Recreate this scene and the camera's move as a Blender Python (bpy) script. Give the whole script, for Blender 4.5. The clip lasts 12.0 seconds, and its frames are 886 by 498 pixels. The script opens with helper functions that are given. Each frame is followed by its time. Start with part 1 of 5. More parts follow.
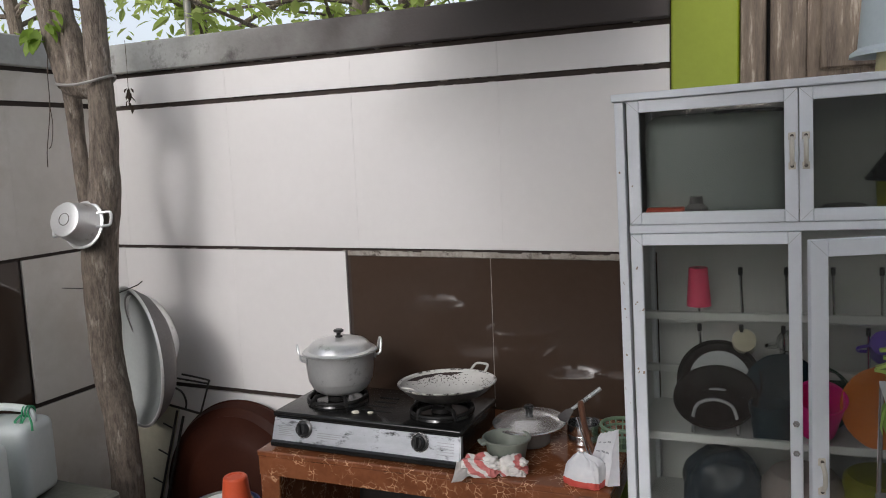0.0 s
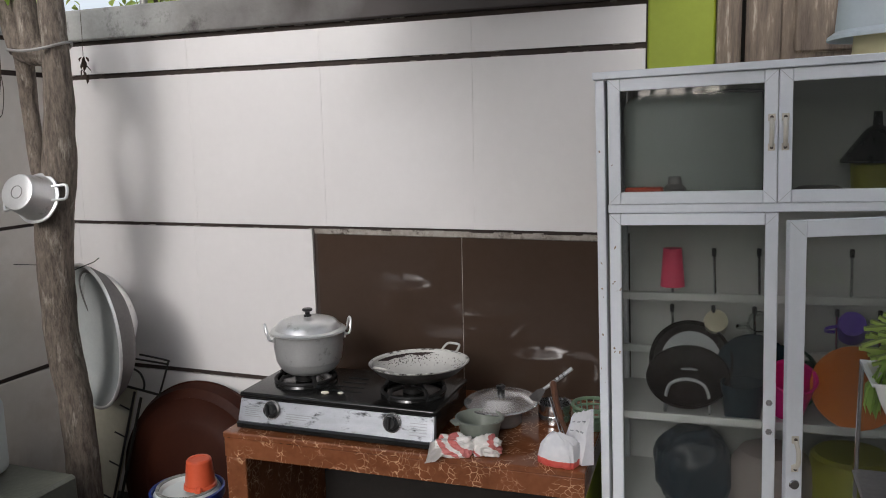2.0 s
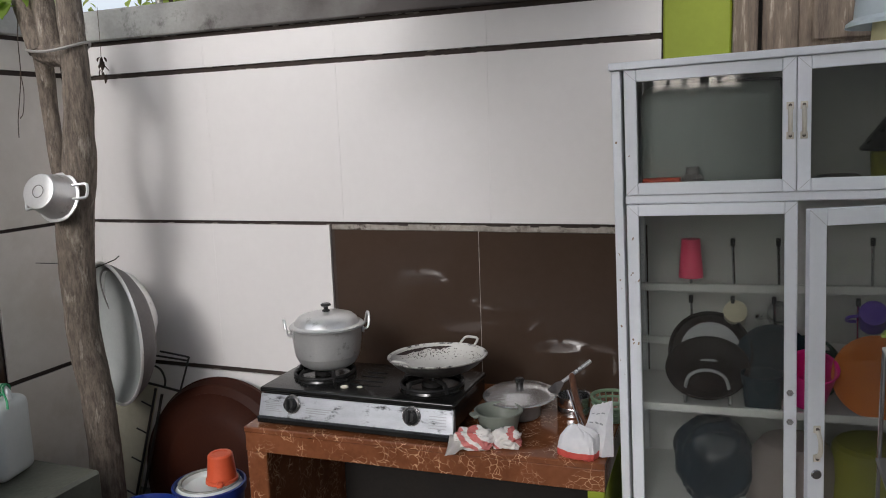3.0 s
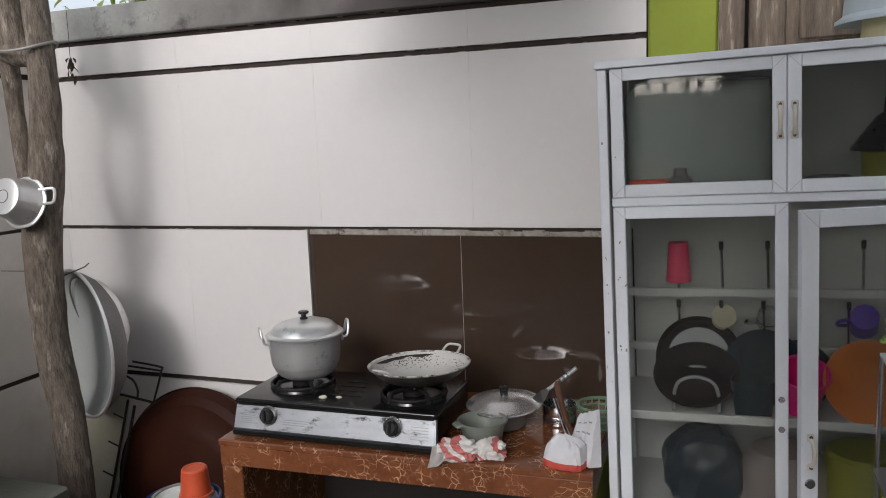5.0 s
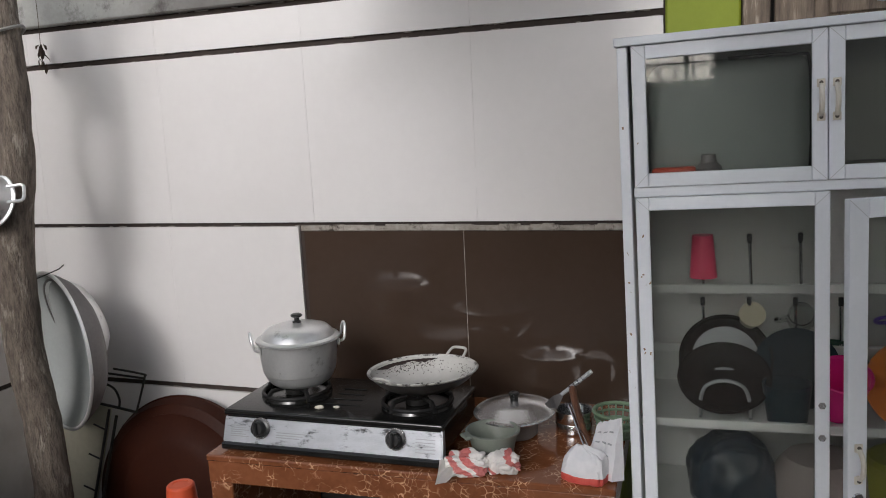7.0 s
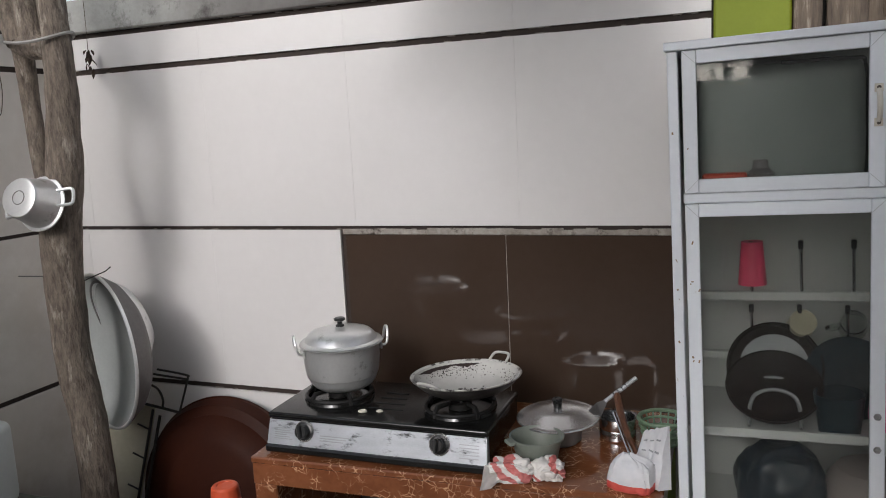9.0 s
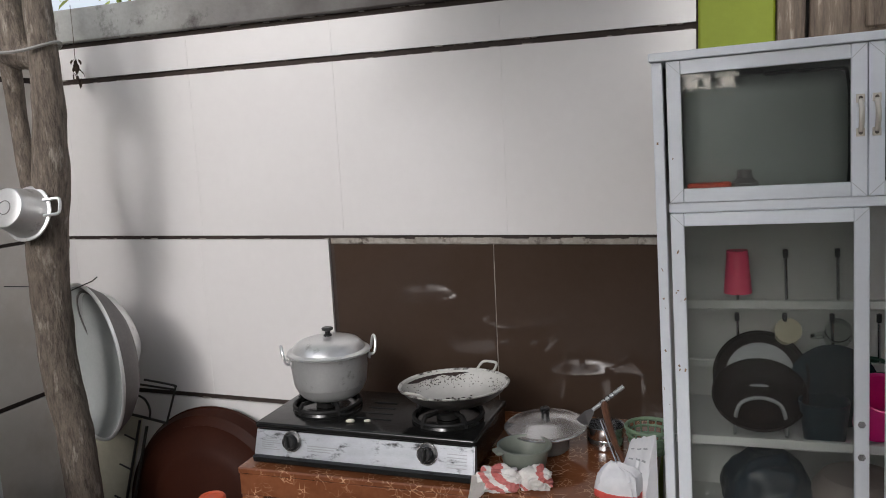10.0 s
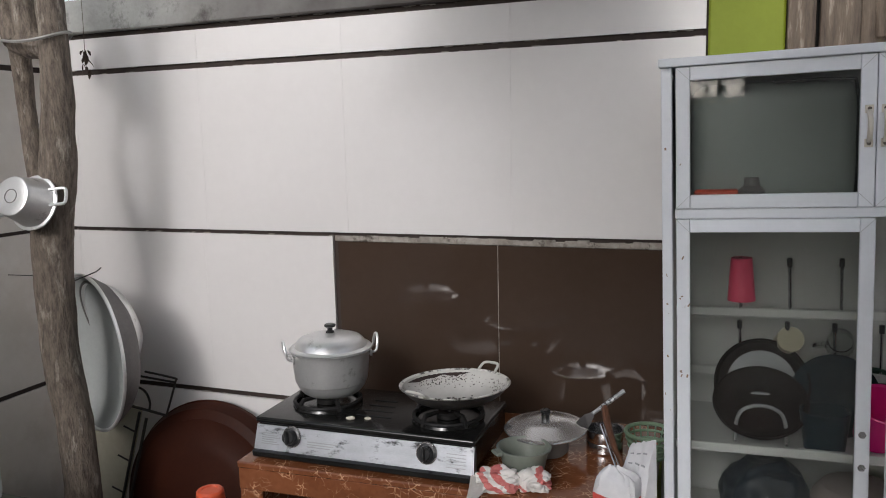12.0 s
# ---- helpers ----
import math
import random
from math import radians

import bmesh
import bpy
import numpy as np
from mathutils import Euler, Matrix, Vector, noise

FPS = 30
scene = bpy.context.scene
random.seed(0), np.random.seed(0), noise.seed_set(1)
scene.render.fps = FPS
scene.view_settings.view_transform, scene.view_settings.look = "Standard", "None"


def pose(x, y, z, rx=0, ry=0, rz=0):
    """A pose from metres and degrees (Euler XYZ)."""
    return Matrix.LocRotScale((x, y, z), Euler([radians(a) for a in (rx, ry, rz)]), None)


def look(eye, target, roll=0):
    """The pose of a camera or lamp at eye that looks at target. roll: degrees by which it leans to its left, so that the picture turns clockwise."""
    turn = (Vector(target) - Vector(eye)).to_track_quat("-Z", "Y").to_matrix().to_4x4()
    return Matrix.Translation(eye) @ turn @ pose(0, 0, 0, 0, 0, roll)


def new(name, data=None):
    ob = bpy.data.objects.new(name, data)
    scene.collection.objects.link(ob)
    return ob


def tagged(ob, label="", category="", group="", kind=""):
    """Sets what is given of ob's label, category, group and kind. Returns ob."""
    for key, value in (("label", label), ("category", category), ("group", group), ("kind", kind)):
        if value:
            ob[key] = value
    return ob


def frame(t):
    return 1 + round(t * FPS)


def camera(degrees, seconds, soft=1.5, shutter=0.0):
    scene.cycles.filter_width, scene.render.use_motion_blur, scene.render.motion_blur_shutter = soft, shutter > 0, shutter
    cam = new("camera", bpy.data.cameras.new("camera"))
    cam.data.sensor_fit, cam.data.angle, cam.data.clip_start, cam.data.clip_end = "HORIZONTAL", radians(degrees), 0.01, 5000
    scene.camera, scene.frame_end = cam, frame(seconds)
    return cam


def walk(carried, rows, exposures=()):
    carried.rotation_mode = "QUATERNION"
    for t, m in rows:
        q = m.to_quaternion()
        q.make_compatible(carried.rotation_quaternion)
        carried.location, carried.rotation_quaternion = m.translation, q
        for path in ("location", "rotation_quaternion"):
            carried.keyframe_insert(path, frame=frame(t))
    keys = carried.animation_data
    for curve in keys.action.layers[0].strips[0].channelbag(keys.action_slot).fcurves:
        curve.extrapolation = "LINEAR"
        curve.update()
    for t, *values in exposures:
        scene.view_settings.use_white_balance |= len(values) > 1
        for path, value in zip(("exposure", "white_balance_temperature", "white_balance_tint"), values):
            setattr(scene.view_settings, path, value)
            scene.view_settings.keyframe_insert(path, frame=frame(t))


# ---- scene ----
cam = camera(58.7, 12.0, soft=1.0)
PATH = [
    (0, (-0.013, 0.527, 1.626), (-0.829, 2.335, 1.375), -2.4),
    (0.5, (-0.026, 0.522, 1.615), (-0.828, 2.337, 1.362), -2.3),
    (1, (-0.064, 0.528, 1.606), (-0.816, 2.36, 1.324), -1.7),
    (1.5, (-0.094, 0.534, 1.599), (-0.806, 2.38, 1.308), -0.7),
    (2, (-0.098, 0.531, 1.608), (-0.795, 2.381, 1.311), -1.3),
    (2.5, (-0.094, 0.522, 1.604), (-0.801, 2.372, 1.32), -1.8),
    (3, (-0.102, 0.522, 1.598), (-0.835, 2.358, 1.295), -2.1),
    (5, (-0.129, 0.59, 1.585), (-0.818, 2.445, 1.294), -2.2),
    (5.5, (-0.167, 0.656, 1.581), (-0.84, 2.511, 1.26), -2.6),
    (6, (-0.199, 0.709, 1.582), (-0.876, 2.567, 1.278), -3.1),
    (6.5, (-0.223, 0.748, 1.57), (-0.881, 2.611, 1.261), -2.8),
    (8.5, (-0.266, 0.74, 1.584), (-0.962, 2.588, 1.266), -3.0),
    (9, (-0.278, 0.739, 1.587), (-1.007, 2.576, 1.279), -2.9),
    (9.5, (-0.266, 0.741, 1.586), (-0.97, 2.59, 1.295), -3.1),
    (10, (-0.269, 0.738, 1.59), (-0.975, 2.587, 1.302), -2.9),
    (10.5, (-0.273, 0.737, 1.587), (-0.991, 2.583, 1.308), -2.2),
    (11, (-0.269, 0.735, 1.586), (-0.987, 2.581, 1.306), -2.3),
    (11.5, (-0.273, 0.736, 1.595), (-0.993, 2.582, 1.322), -2.0),
    (12, (-0.278, 0.731, 1.588), (-0.986, 2.579, 1.302), -1.4),
]
walk(cam, [(t, look(eye, target, roll)) for t, eye, target, roll in PATH], [(0.0, -0.25, 6250, 12), (12.0, -0.25, 6250, 12)])

# ---------------------------------------------------------------- world, sun, exposure
world = bpy.data.worlds.new("World")
scene.world = world
world.use_nodes = True
_wn, _wl = world.node_tree.nodes, world.node_tree.links
SUN_DIR = Vector((-0.03, -0.93, 0.44)).normalized()      # from the place towards the light
sky = _wn.new("ShaderNodeTexSky")
sky.sky_type = "NISHITA"
sky.sun_disc = False
sky.sun_elevation = math.asin(SUN_DIR.z)
sky.sun_rotation = math.atan2(SUN_DIR.x, SUN_DIR.y)
sky.air_density, sky.dust_density, sky.ozone_density = 1.0, 3.0, 1.0
_wn["Background"].inputs[1].default_value = 0.245
grey = _wn.new("ShaderNodeHueSaturation")                # thin overcast
grey.inputs["Saturation"].default_value = 0.35
_wl.new(sky.outputs[0], grey.inputs["Color"])
_wl.new(grey.outputs[0], _wn["Background"].inputs[0])

lamp = bpy.data.lights.new("sun", "SUN")
lamp.energy, lamp.angle, lamp.color = 0.44, radians(6.0), (1.0, 0.98, 0.96)
sun = new("sun", lamp)
sun.matrix_world = look(SUN_DIR * 20, (0, 0, 0))


# ---------------------------------------------------------------- materials
def rgb(c):
    return (c[0], c[1], c[2], 1.0)


def surface(name, a, b, rough=0.5, metal=0.0, scale=8.0, fine=90.0, bump=0.1, spots=None, spot_scale=5.0, spot_at=0.6,
            stretch=(1, 1, 1), coat=0.0, local=False, rough_var=0.12, piece=0.05, spec=0.5):
    """A surface of two colours mixed at two scales, with fine relief, and stains of a third colour."""
    m = bpy.data.materials.new(name)
    m.use_nodes = True
    n, l = m.node_tree.nodes, m.node_tree.links
    p = n["Principled BSDF"]
    if local:
        pos = n.new("ShaderNodeTexCoord").outputs["Object"]
    else:
        pos = n.new("ShaderNodeNewGeometry").outputs["Position"]
    mp = n.new("ShaderNodeMapping")
    mp.inputs["Scale"].default_value = stretch
    l.new(pos, mp.inputs[0])

    def nz(s, detail=5.0, r=0.6):
        t = n.new("ShaderNodeTexNoise")
        t.inputs["Scale"].default_value, t.inputs["Detail"].default_value, t.inputs["Roughness"].default_value = s, detail, r
        l.new(mp.outputs[0], t.inputs["Vector"])
        return t.outputs["Fac"]

    def ramp(fac, x0, x1):
        r = n.new("ShaderNodeMapRange")
        r.inputs["From Min"].default_value, r.inputs["From Max"].default_value = x0, x1
        l.new(fac, r.inputs["Value"])
        return r.outputs["Result"]

    def mix(fac, ca, cb):
        x = n.new("ShaderNodeMix")
        x.data_type = "RGBA"
        l.new(fac, x.inputs[0])
        for sock, c in ((x.inputs[6], ca), (x.inputs[7], cb)):
            if isinstance(c, tuple):
                sock.default_value = rgb(c)
            else:
                l.new(c, sock)
        return x.outputs[2]

    coarse, grain = nz(scale), nz(fine, 3.0)
    add = n.new("ShaderNodeMath")
    add.operation = "MULTIPLY_ADD"
    l.new(grain, add.inputs[0])
    add.inputs[1].default_value = 0.35
    l.new(coarse, add.inputs[2])
    col = mix(ramp(add.outputs[0], 0.45, 0.95), a, b)
    if spots:
        col = mix(ramp(nz(spot_scale, 8.0, 0.7), spot_at, spot_at + 0.1), col, spots)
    if piece:
        info = n.new("ShaderNodeObjectInfo")
        hs = n.new("ShaderNodeHueSaturation")
        r = ramp(info.outputs["Random"], 0, 1)
        v = n.new("ShaderNodeMapRange")
        v.inputs["To Min"].default_value, v.inputs["To Max"].default_value = 1 - piece, 1 + piece
        l.new(r, v.inputs["Value"])
        l.new(v.outputs[0], hs.inputs["Value"])
        l.new(col, hs.inputs["Color"])
        col = hs.outputs["Color"]
    l.new(col, p.inputs["Base Color"])
    rv = n.new("ShaderNodeMapRange")
    rv.inputs["To Min"].default_value, rv.inputs["To Max"].default_value = max(rough - rough_var, 0.02), min(rough + rough_var, 1)
    l.new(coarse, rv.inputs["Value"])
    l.new(rv.outputs[0], p.inputs["Roughness"])
    p.inputs["Metallic"].default_value = metal
    p.inputs["Specular IOR Level"].default_value = spec
    p.inputs["Coat Weight"].default_value = coat
    p.inputs["Coat Roughness"].default_value = 0.08
    if bump:
        bp = n.new("ShaderNodeBump")
        bp.inputs["Strength"].default_value, bp.inputs["Distance"].default_value = bump, 0.01
        l.new(add.outputs[0], bp.inputs["Height"])
        l.new(bp.outputs[0], p.inputs["Normal"])
    return m


def marbled():
    """Red-brown ceramic with pale, broken veins."""
    m = surface("red_marbled_tile", (0.16, 0.054, 0.021), (0.255, 0.092, 0.039), 0.11, scale=9, fine=60, bump=0.02)
    n, l = m.node_tree.nodes, m.node_tree.links
    p = n["Principled BSDF"]
    old = p.inputs["Base Color"].links[0].from_socket
    geo = n.new("ShaderNodeNewGeometry")
    warp = n.new("ShaderNodeTexNoise")
    warp.inputs["Scale"].default_value, warp.inputs["Detail"].default_value = 14, 3
    l.new(geo.outputs["Position"], warp.inputs["Vector"])
    mad = n.new("ShaderNodeVectorMath")
    mad.operation = "MULTIPLY_ADD"
    l.new(warp.outputs["Color"], mad.inputs[0])
    mad.inputs[1].default_value = (0.07, 0.07, 0.07)
    l.new(geo.outputs["Position"], mad.inputs[2])
    vor = n.new("ShaderNodeTexVoronoi")
    vor.feature = "DISTANCE_TO_EDGE"
    vor.inputs["Scale"].default_value = 45
    l.new(mad.outputs[0], vor.inputs["Vector"])
    thin = n.new("ShaderNodeMapRange")
    thin.inputs["From Min"].default_value, thin.inputs["From Max"].default_value = 0.015, 0.055
    thin.inputs["To Min"].default_value, thin.inputs["To Max"].default_value = 1, 0
    l.new(vor.outputs["Distance"], thin.inputs["Value"])
    gaps = n.new("ShaderNodeTexNoise")
    gaps.inputs["Scale"].default_value, gaps.inputs["Detail"].default_value = 17, 4
    l.new(geo.outputs["Position"], gaps.inputs["Vector"])
    g2 = n.new("ShaderNodeMapRange")
    g2.inputs["From Min"].default_value, g2.inputs["From Max"].default_value = 0.45, 0.6
    l.new(gaps.outputs["Fac"], g2.inputs["Value"])
    mul = n.new("ShaderNodeMath")
    mul.operation = "MULTIPLY"
    l.new(thin.outputs[0], mul.inputs[0])
    l.new(g2.outputs[0], mul.inputs[1])
    mx = n.new("ShaderNodeMix")
    mx.data_type = "RGBA"
    l.new(mul.outputs[0], mx.inputs[0])
    l.new(old, mx.inputs[6])
    mx.inputs[7].default_value = rgb((0.62, 0.36, 0.20))
    l.new(mx.outputs[2], p.inputs["Base Color"])
    return m


def glass_pane(name, tint, rough=0.02, dust=0.0):
    m = bpy.data.materials.new(name)
    m.use_nodes = True
    p = m.node_tree.nodes["Principled BSDF"]
    p.inputs["Base Color"].default_value = rgb(tint)
    p.inputs["Transmission Weight"].default_value = 1.0
    p.inputs["Roughness"].default_value = rough
    p.inputs["IOR"].default_value = 1.45
    if dust:                                             # a thin uneven film of dust and grease
        n, l = m.node_tree.nodes, m.node_tree.links
        geo, nz, mr, df, ms = (n.new("ShaderNode" + k) for k in ("NewGeometry", "TexNoise", "MapRange", "BsdfDiffuse", "MixShader"))
        nz.inputs["Scale"].default_value, nz.inputs["Detail"].default_value = 5.0, 6.0
        l.new(geo.outputs["Position"], nz.inputs["Vector"])
        mr.inputs["From Min"].default_value, mr.inputs["From Max"].default_value = 0.35, 0.7
        mr.inputs["To Min"].default_value, mr.inputs["To Max"].default_value = dust * 0.15, dust
        l.new(nz.outputs["Fac"], mr.inputs["Value"])
        df.inputs["Color"].default_value = rgb((0.50, 0.51, 0.46))
        l.new(mr.outputs[0], ms.inputs[0])
        l.new(p.outputs[0], ms.inputs[1])
        l.new(df.outputs[0], ms.inputs[2])
        l.new(ms.outputs[0], n["Material Output"].inputs["Surface"])
    return m


def foliage(name, a, b):
    m = surface(name, a, b, 0.5, scale=3, fine=40, bump=0.05, piece=0.0)
    n, l = m.node_tree.nodes, m.node_tree.links
    p = n["Principled BSDF"]
    geo = n.new("ShaderNodeNewGeometry")
    hs = n.new("ShaderNodeHueSaturation")
    v = n.new("ShaderNodeMapRange")
    v.inputs["To Min"].default_value, v.inputs["To Max"].default_value = 0.6, 1.5
    l.new(geo.outputs["Random Per Island"], v.inputs["Value"])
    l.new(v.outputs[0], hs.inputs["Value"])
    l.new(p.inputs["Base Color"].links[0].from_socket, hs.inputs["Color"])
    l.new(hs.outputs[0], p.inputs["Base Color"])
    tr = n.new("ShaderNodeBsdfTranslucent")
    l.new(hs.outputs[0], tr.inputs[0])
    ms = n.new("ShaderNodeMixShader")
    ms.inputs[0].default_value = 0.6
    l.new(p.outputs[0], ms.inputs[1])
    l.new(tr.outputs[0], ms.inputs[2])
    l.new(ms.outputs[0], n["Material Output"].inputs["Surface"])
    return m


M = {}
M["tile"] = surface("cream_glazed_tile", (0.69, 0.668, 0.658), (0.75, 0.728, 0.718), 0.16, scale=1.2, fine=25, bump=0.006, rough_var=0.05, piece=0.015)
M["tile_brown"] = surface("dark_brown_glazed_tile", (0.050, 0.033, 0.024), (0.064, 0.043, 0.032), 0.055, spec=0.45, scale=2, fine=30, bump=0.004, rough_var=0.02, piece=0.03)
M["groove"] = surface("dark_groove", (0.022, 0.014, 0.010), (0.05, 0.033, 0.026), 0.75, scale=14, bump=0.3)
M["mortar"] = surface("grey_mortar", (0.20, 0.175, 0.15), (0.42, 0.39, 0.35), 0.9, scale=22, fine=120, bump=0.7, spots=(0.07, 0.055, 0.045), spot_scale=18, spot_at=0.55)
M["concrete"] = surface("weathered_concrete_cap", (0.30, 0.30, 0.28), (0.46, 0.46, 0.44), 0.6, scale=4, fine=70, bump=0.35, spots=(0.07, 0.068, 0.06), spot_scale=3.5, spot_at=0.55)
M["coping"] = surface("end_darkened_coping", (0.30, 0.30, 0.28), (0.46, 0.46, 0.44), 0.6, scale=4, fine=70, bump=0.35, spots=(0.07, 0.068, 0.06), spot_scale=3.5, spot_at=0.55)
_n, _l = M["coping"].node_tree.nodes, M["coping"].node_tree.links           # darker towards the +x end, with a ragged noise edge
_p = _n["Principled BSDF"]
_geo, _sep, _nz, _ad, _mr, _mx = (_n.new("ShaderNode" + k) for k in ("NewGeometry", "SeparateXYZ", "TexNoise", "Math", "MapRange", "Mix"))
_nz.inputs["Scale"].default_value, _nz.inputs["Detail"].default_value = 3.0, 8.0
_l.new(_geo.outputs["Position"], _sep.inputs[0])
_l.new(_geo.outputs["Position"], _nz.inputs["Vector"])
_ad.operation = "MULTIPLY_ADD"
_l.new(_nz.outputs["Fac"], _ad.inputs[0])
_ad.inputs[1].default_value = 1.3
_l.new(_sep.outputs["X"], _ad.inputs[2])
_mr.inputs["From Min"].default_value, _mr.inputs["From Max"].default_value = -2.05, -0.85
_l.new(_ad.outputs[0], _mr.inputs["Value"])
_mx.data_type = "RGBA"
_l.new(_mr.outputs[0], _mx.inputs[0])
_l.new(_p.inputs["Base Color"].links[0].from_socket, _mx.inputs[6])
_mx.inputs[7].default_value = rgb((0.055, 0.045, 0.042))
_l.new(_mx.outputs[2], _p.inputs["Base Color"])
M["cement"] = surface("grey_cement", (0.075, 0.080, 0.064), (0.145, 0.15, 0.122), 0.35, scale=4, fine=60, bump=0.3)
M["floor"] = surface("worn_cement_floor", (0.055, 0.048, 0.042), (0.10, 0.09, 0.08), 0.7, scale=3, fine=50, bump=0.3)
M["earth"] = surface("bare_earth", (0.06, 0.045, 0.03), (0.11, 0.085, 0.06), 0.95, scale=1.5, fine=30, bump=0.5)
M["green"] = surface("lime_green_paint", (0.235, 0.290, 0.012), (0.285, 0.345, 0.022), 0.55, scale=3, fine=60, bump=0.08)
M["plaster"] = surface("dim_plaster", (0.34, 0.33, 0.30), (0.42, 0.40, 0.37), 0.9, scale=2, fine=60, bump=0.2)
# rear wall colour, set dark so glass and tiles mirror little brightness
M["yard_wall"] = surface("dark_yard_wall", (0.06, 0.065, 0.055), (0.13, 0.13, 0.11), 0.9, scale=1.5, fine=40, bump=0.3)
# side wall cream: darker and yellower than the back wall's, with blotches
M["tile_side"] = surface("darker_cream_tile", (0.56, 0.525, 0.475), (0.68, 0.645, 0.60), 0.18, scale=1.5, fine=20, bump=0.006, rough_var=0.05, piece=0.03, spots=(0.55, 0.51, 0.455), spot_scale=1.6, spot_at=0.50)
M["roof"] = surface("rusty_roof_sheet", (0.16, 0.14, 0.12), (0.25, 0.22, 0.19), 0.7, scale=3, bump=0.2)
M["roof_brown"] = surface("brown_roof_sheet", (0.11, 0.070, 0.045), (0.19, 0.125, 0.085), 0.8, scale=3, bump=0.2)
M["yellow_wall"] = surface("yellow_house_paint", (0.72, 0.42, 0.06), (0.80, 0.50, 0.10), 0.7, scale=2, bump=0.1)
M["oldwood"] = surface("worn_grey_brown_wood", (0.085, 0.062, 0.045), (0.29, 0.225, 0.165), 0.7, scale=8, fine=70, bump=0.5, stretch=(5, 5, 0.5), spots=(0.46, 0.39, 0.31), spot_scale=8, spot_at=0.57)
M["marble"] = marbled()
# near-black colour standing in for deep shade in hollows and gaps
M["dark"] = surface("near_black_shade", (0.010, 0.008, 0.007), (0.022, 0.018, 0.015), 0.85, scale=6, bump=0.2)
M["alu_paint"] = surface("white_aluminium_section", (0.72, 0.75, 0.79), (0.78, 0.81, 0.85), 0.45, metal=0.0, scale=5, fine=80, bump=0.03, spots=(0.36, 0.31, 0.26), spot_scale=26, spot_at=0.69)
M["alu_back"] = surface("dull_aluminium_sheet", (0.54, 0.545, 0.53), (0.65, 0.655, 0.64), 0.5, metal=0.15, scale=4, bump=0.03)
M["alu"] = surface("used_aluminium", (0.70, 0.70, 0.695), (0.84, 0.84, 0.83), 0.34, metal=0.72, scale=7, fine=120, bump=0.07, local=True, spots=(0.40, 0.39, 0.375), spot_scale=11, spot_at=0.60)
M["alu_dull"] = surface("dull_grey_aluminium", (0.27, 0.28, 0.285), (0.36, 0.37, 0.375), 0.5, metal=0.3, scale=5, fine=90, bump=0.08, local=True)
M["basin_in"] = surface("dull_pale_basin", (0.34, 0.36, 0.35), (0.43, 0.45, 0.44), 0.75, metal=0.0, scale=4, fine=90, bump=0.05, local=True, spec=0.2)
M["alu_dark"] = surface("dark_aluminium", (0.15, 0.14, 0.14), (0.24, 0.23, 0.22), 0.6, metal=0.4, scale=7, fine=90, bump=0.1, local=True)
M["steel"] = surface("bright_steel", (0.62, 0.62, 0.62), (0.75, 0.75, 0.76), 0.2, metal=1.0, scale=12, fine=150, bump=0.03, local=True)
M["stove_face"] = surface("scratched_steel_front", (0.42, 0.44, 0.47), (0.58, 0.60, 0.64), 0.34, metal=0.75, scale=10, fine=150, bump=0.05, local=True, spots=(0.05, 0.05, 0.05), spot_scale=12, spot_at=0.55, stretch=(1, 1, 2.5))
M["stove_black"] = surface("black_enamel", (0.005, 0.005, 0.005), (0.015, 0.015, 0.014), 0.17, spec=0.5, scale=10, fine=90, bump=0.06, local=True)
M["iron"] = surface("black_cast_iron", (0.006, 0.006, 0.006), (0.018, 0.017, 0.016), 0.5, spec=0.35, scale=20, fine=120, bump=0.25, local=True)
M["knob"] = surface("black_plastic", (0.012, 0.012, 0.012), (0.02, 0.02, 0.02), 0.3, scale=12, bump=0.02, local=True)
M["enamel"] = surface("worn_white_enamel", (0.47, 0.46, 0.43), (0.58, 0.57, 0.54), 0.18, scale=8, fine=60, bump=0.05, local=True, spots=(0.10, 0.045, 0.03), spot_scale=14, spot_at=0.66)
M["char"] = surface("burnt_crust", (0.009, 0.005, 0.004), (0.032, 0.014, 0.010), 0.7, scale=40, fine=150, bump=0.5, local=True, spots=(0.36, 0.34, 0.31), spot_scale=60, spot_at=0.70)
M["soot"] = surface("sooty_enamel", (0.02, 0.018, 0.017), (0.09, 0.086, 0.08), 0.4, scale=14, fine=90, bump=0.1, local=True, spots=(0.02, 0.017, 0.015), spot_scale=9, spot_at=0.5)
M["bark"] = surface("grey_brown_bark", (0.068, 0.053, 0.041), (0.26, 0.212, 0.170), 0.9, scale=34, fine=140, bump=1.0, stretch=(2.0, 2.0, 0.5), spots=(0.34, 0.30, 0.25), spot_scale=13, spot_at=0.56)
M["twig"] = surface("dry_twig", (0.05, 0.035, 0.025), (0.10, 0.07, 0.05), 0.9, scale=30, bump=0.3)
M["leaf"] = foliage("fresh_leaf", (0.24, 0.38, 0.05), (0.38, 0.52, 0.10))
# glare of the bright sky put into a paler leaf colour
M["leaf_far"] = foliage("painted_sunlit_leaf", (0.34, 0.46, 0.08), (0.56, 0.64, 0.24))
M["veg"] = foliage("leafy_vegetable", (0.22, 0.36, 0.06), (0.38, 0.52, 0.16))
M["veg_stem"] = foliage("pale_vegetable_stem", (0.34, 0.44, 0.12), (0.50, 0.58, 0.22))
M["leaf_dry"] = surface("dry_leaf", (0.03, 0.018, 0.012), (0.07, 0.045, 0.03), 0.9, scale=30, bump=0.3)
M["wire"] = surface("grey_wire", (0.26, 0.25, 0.23), (0.36, 0.35, 0.33), 0.5, metal=0.4, scale=20, bump=0.05)
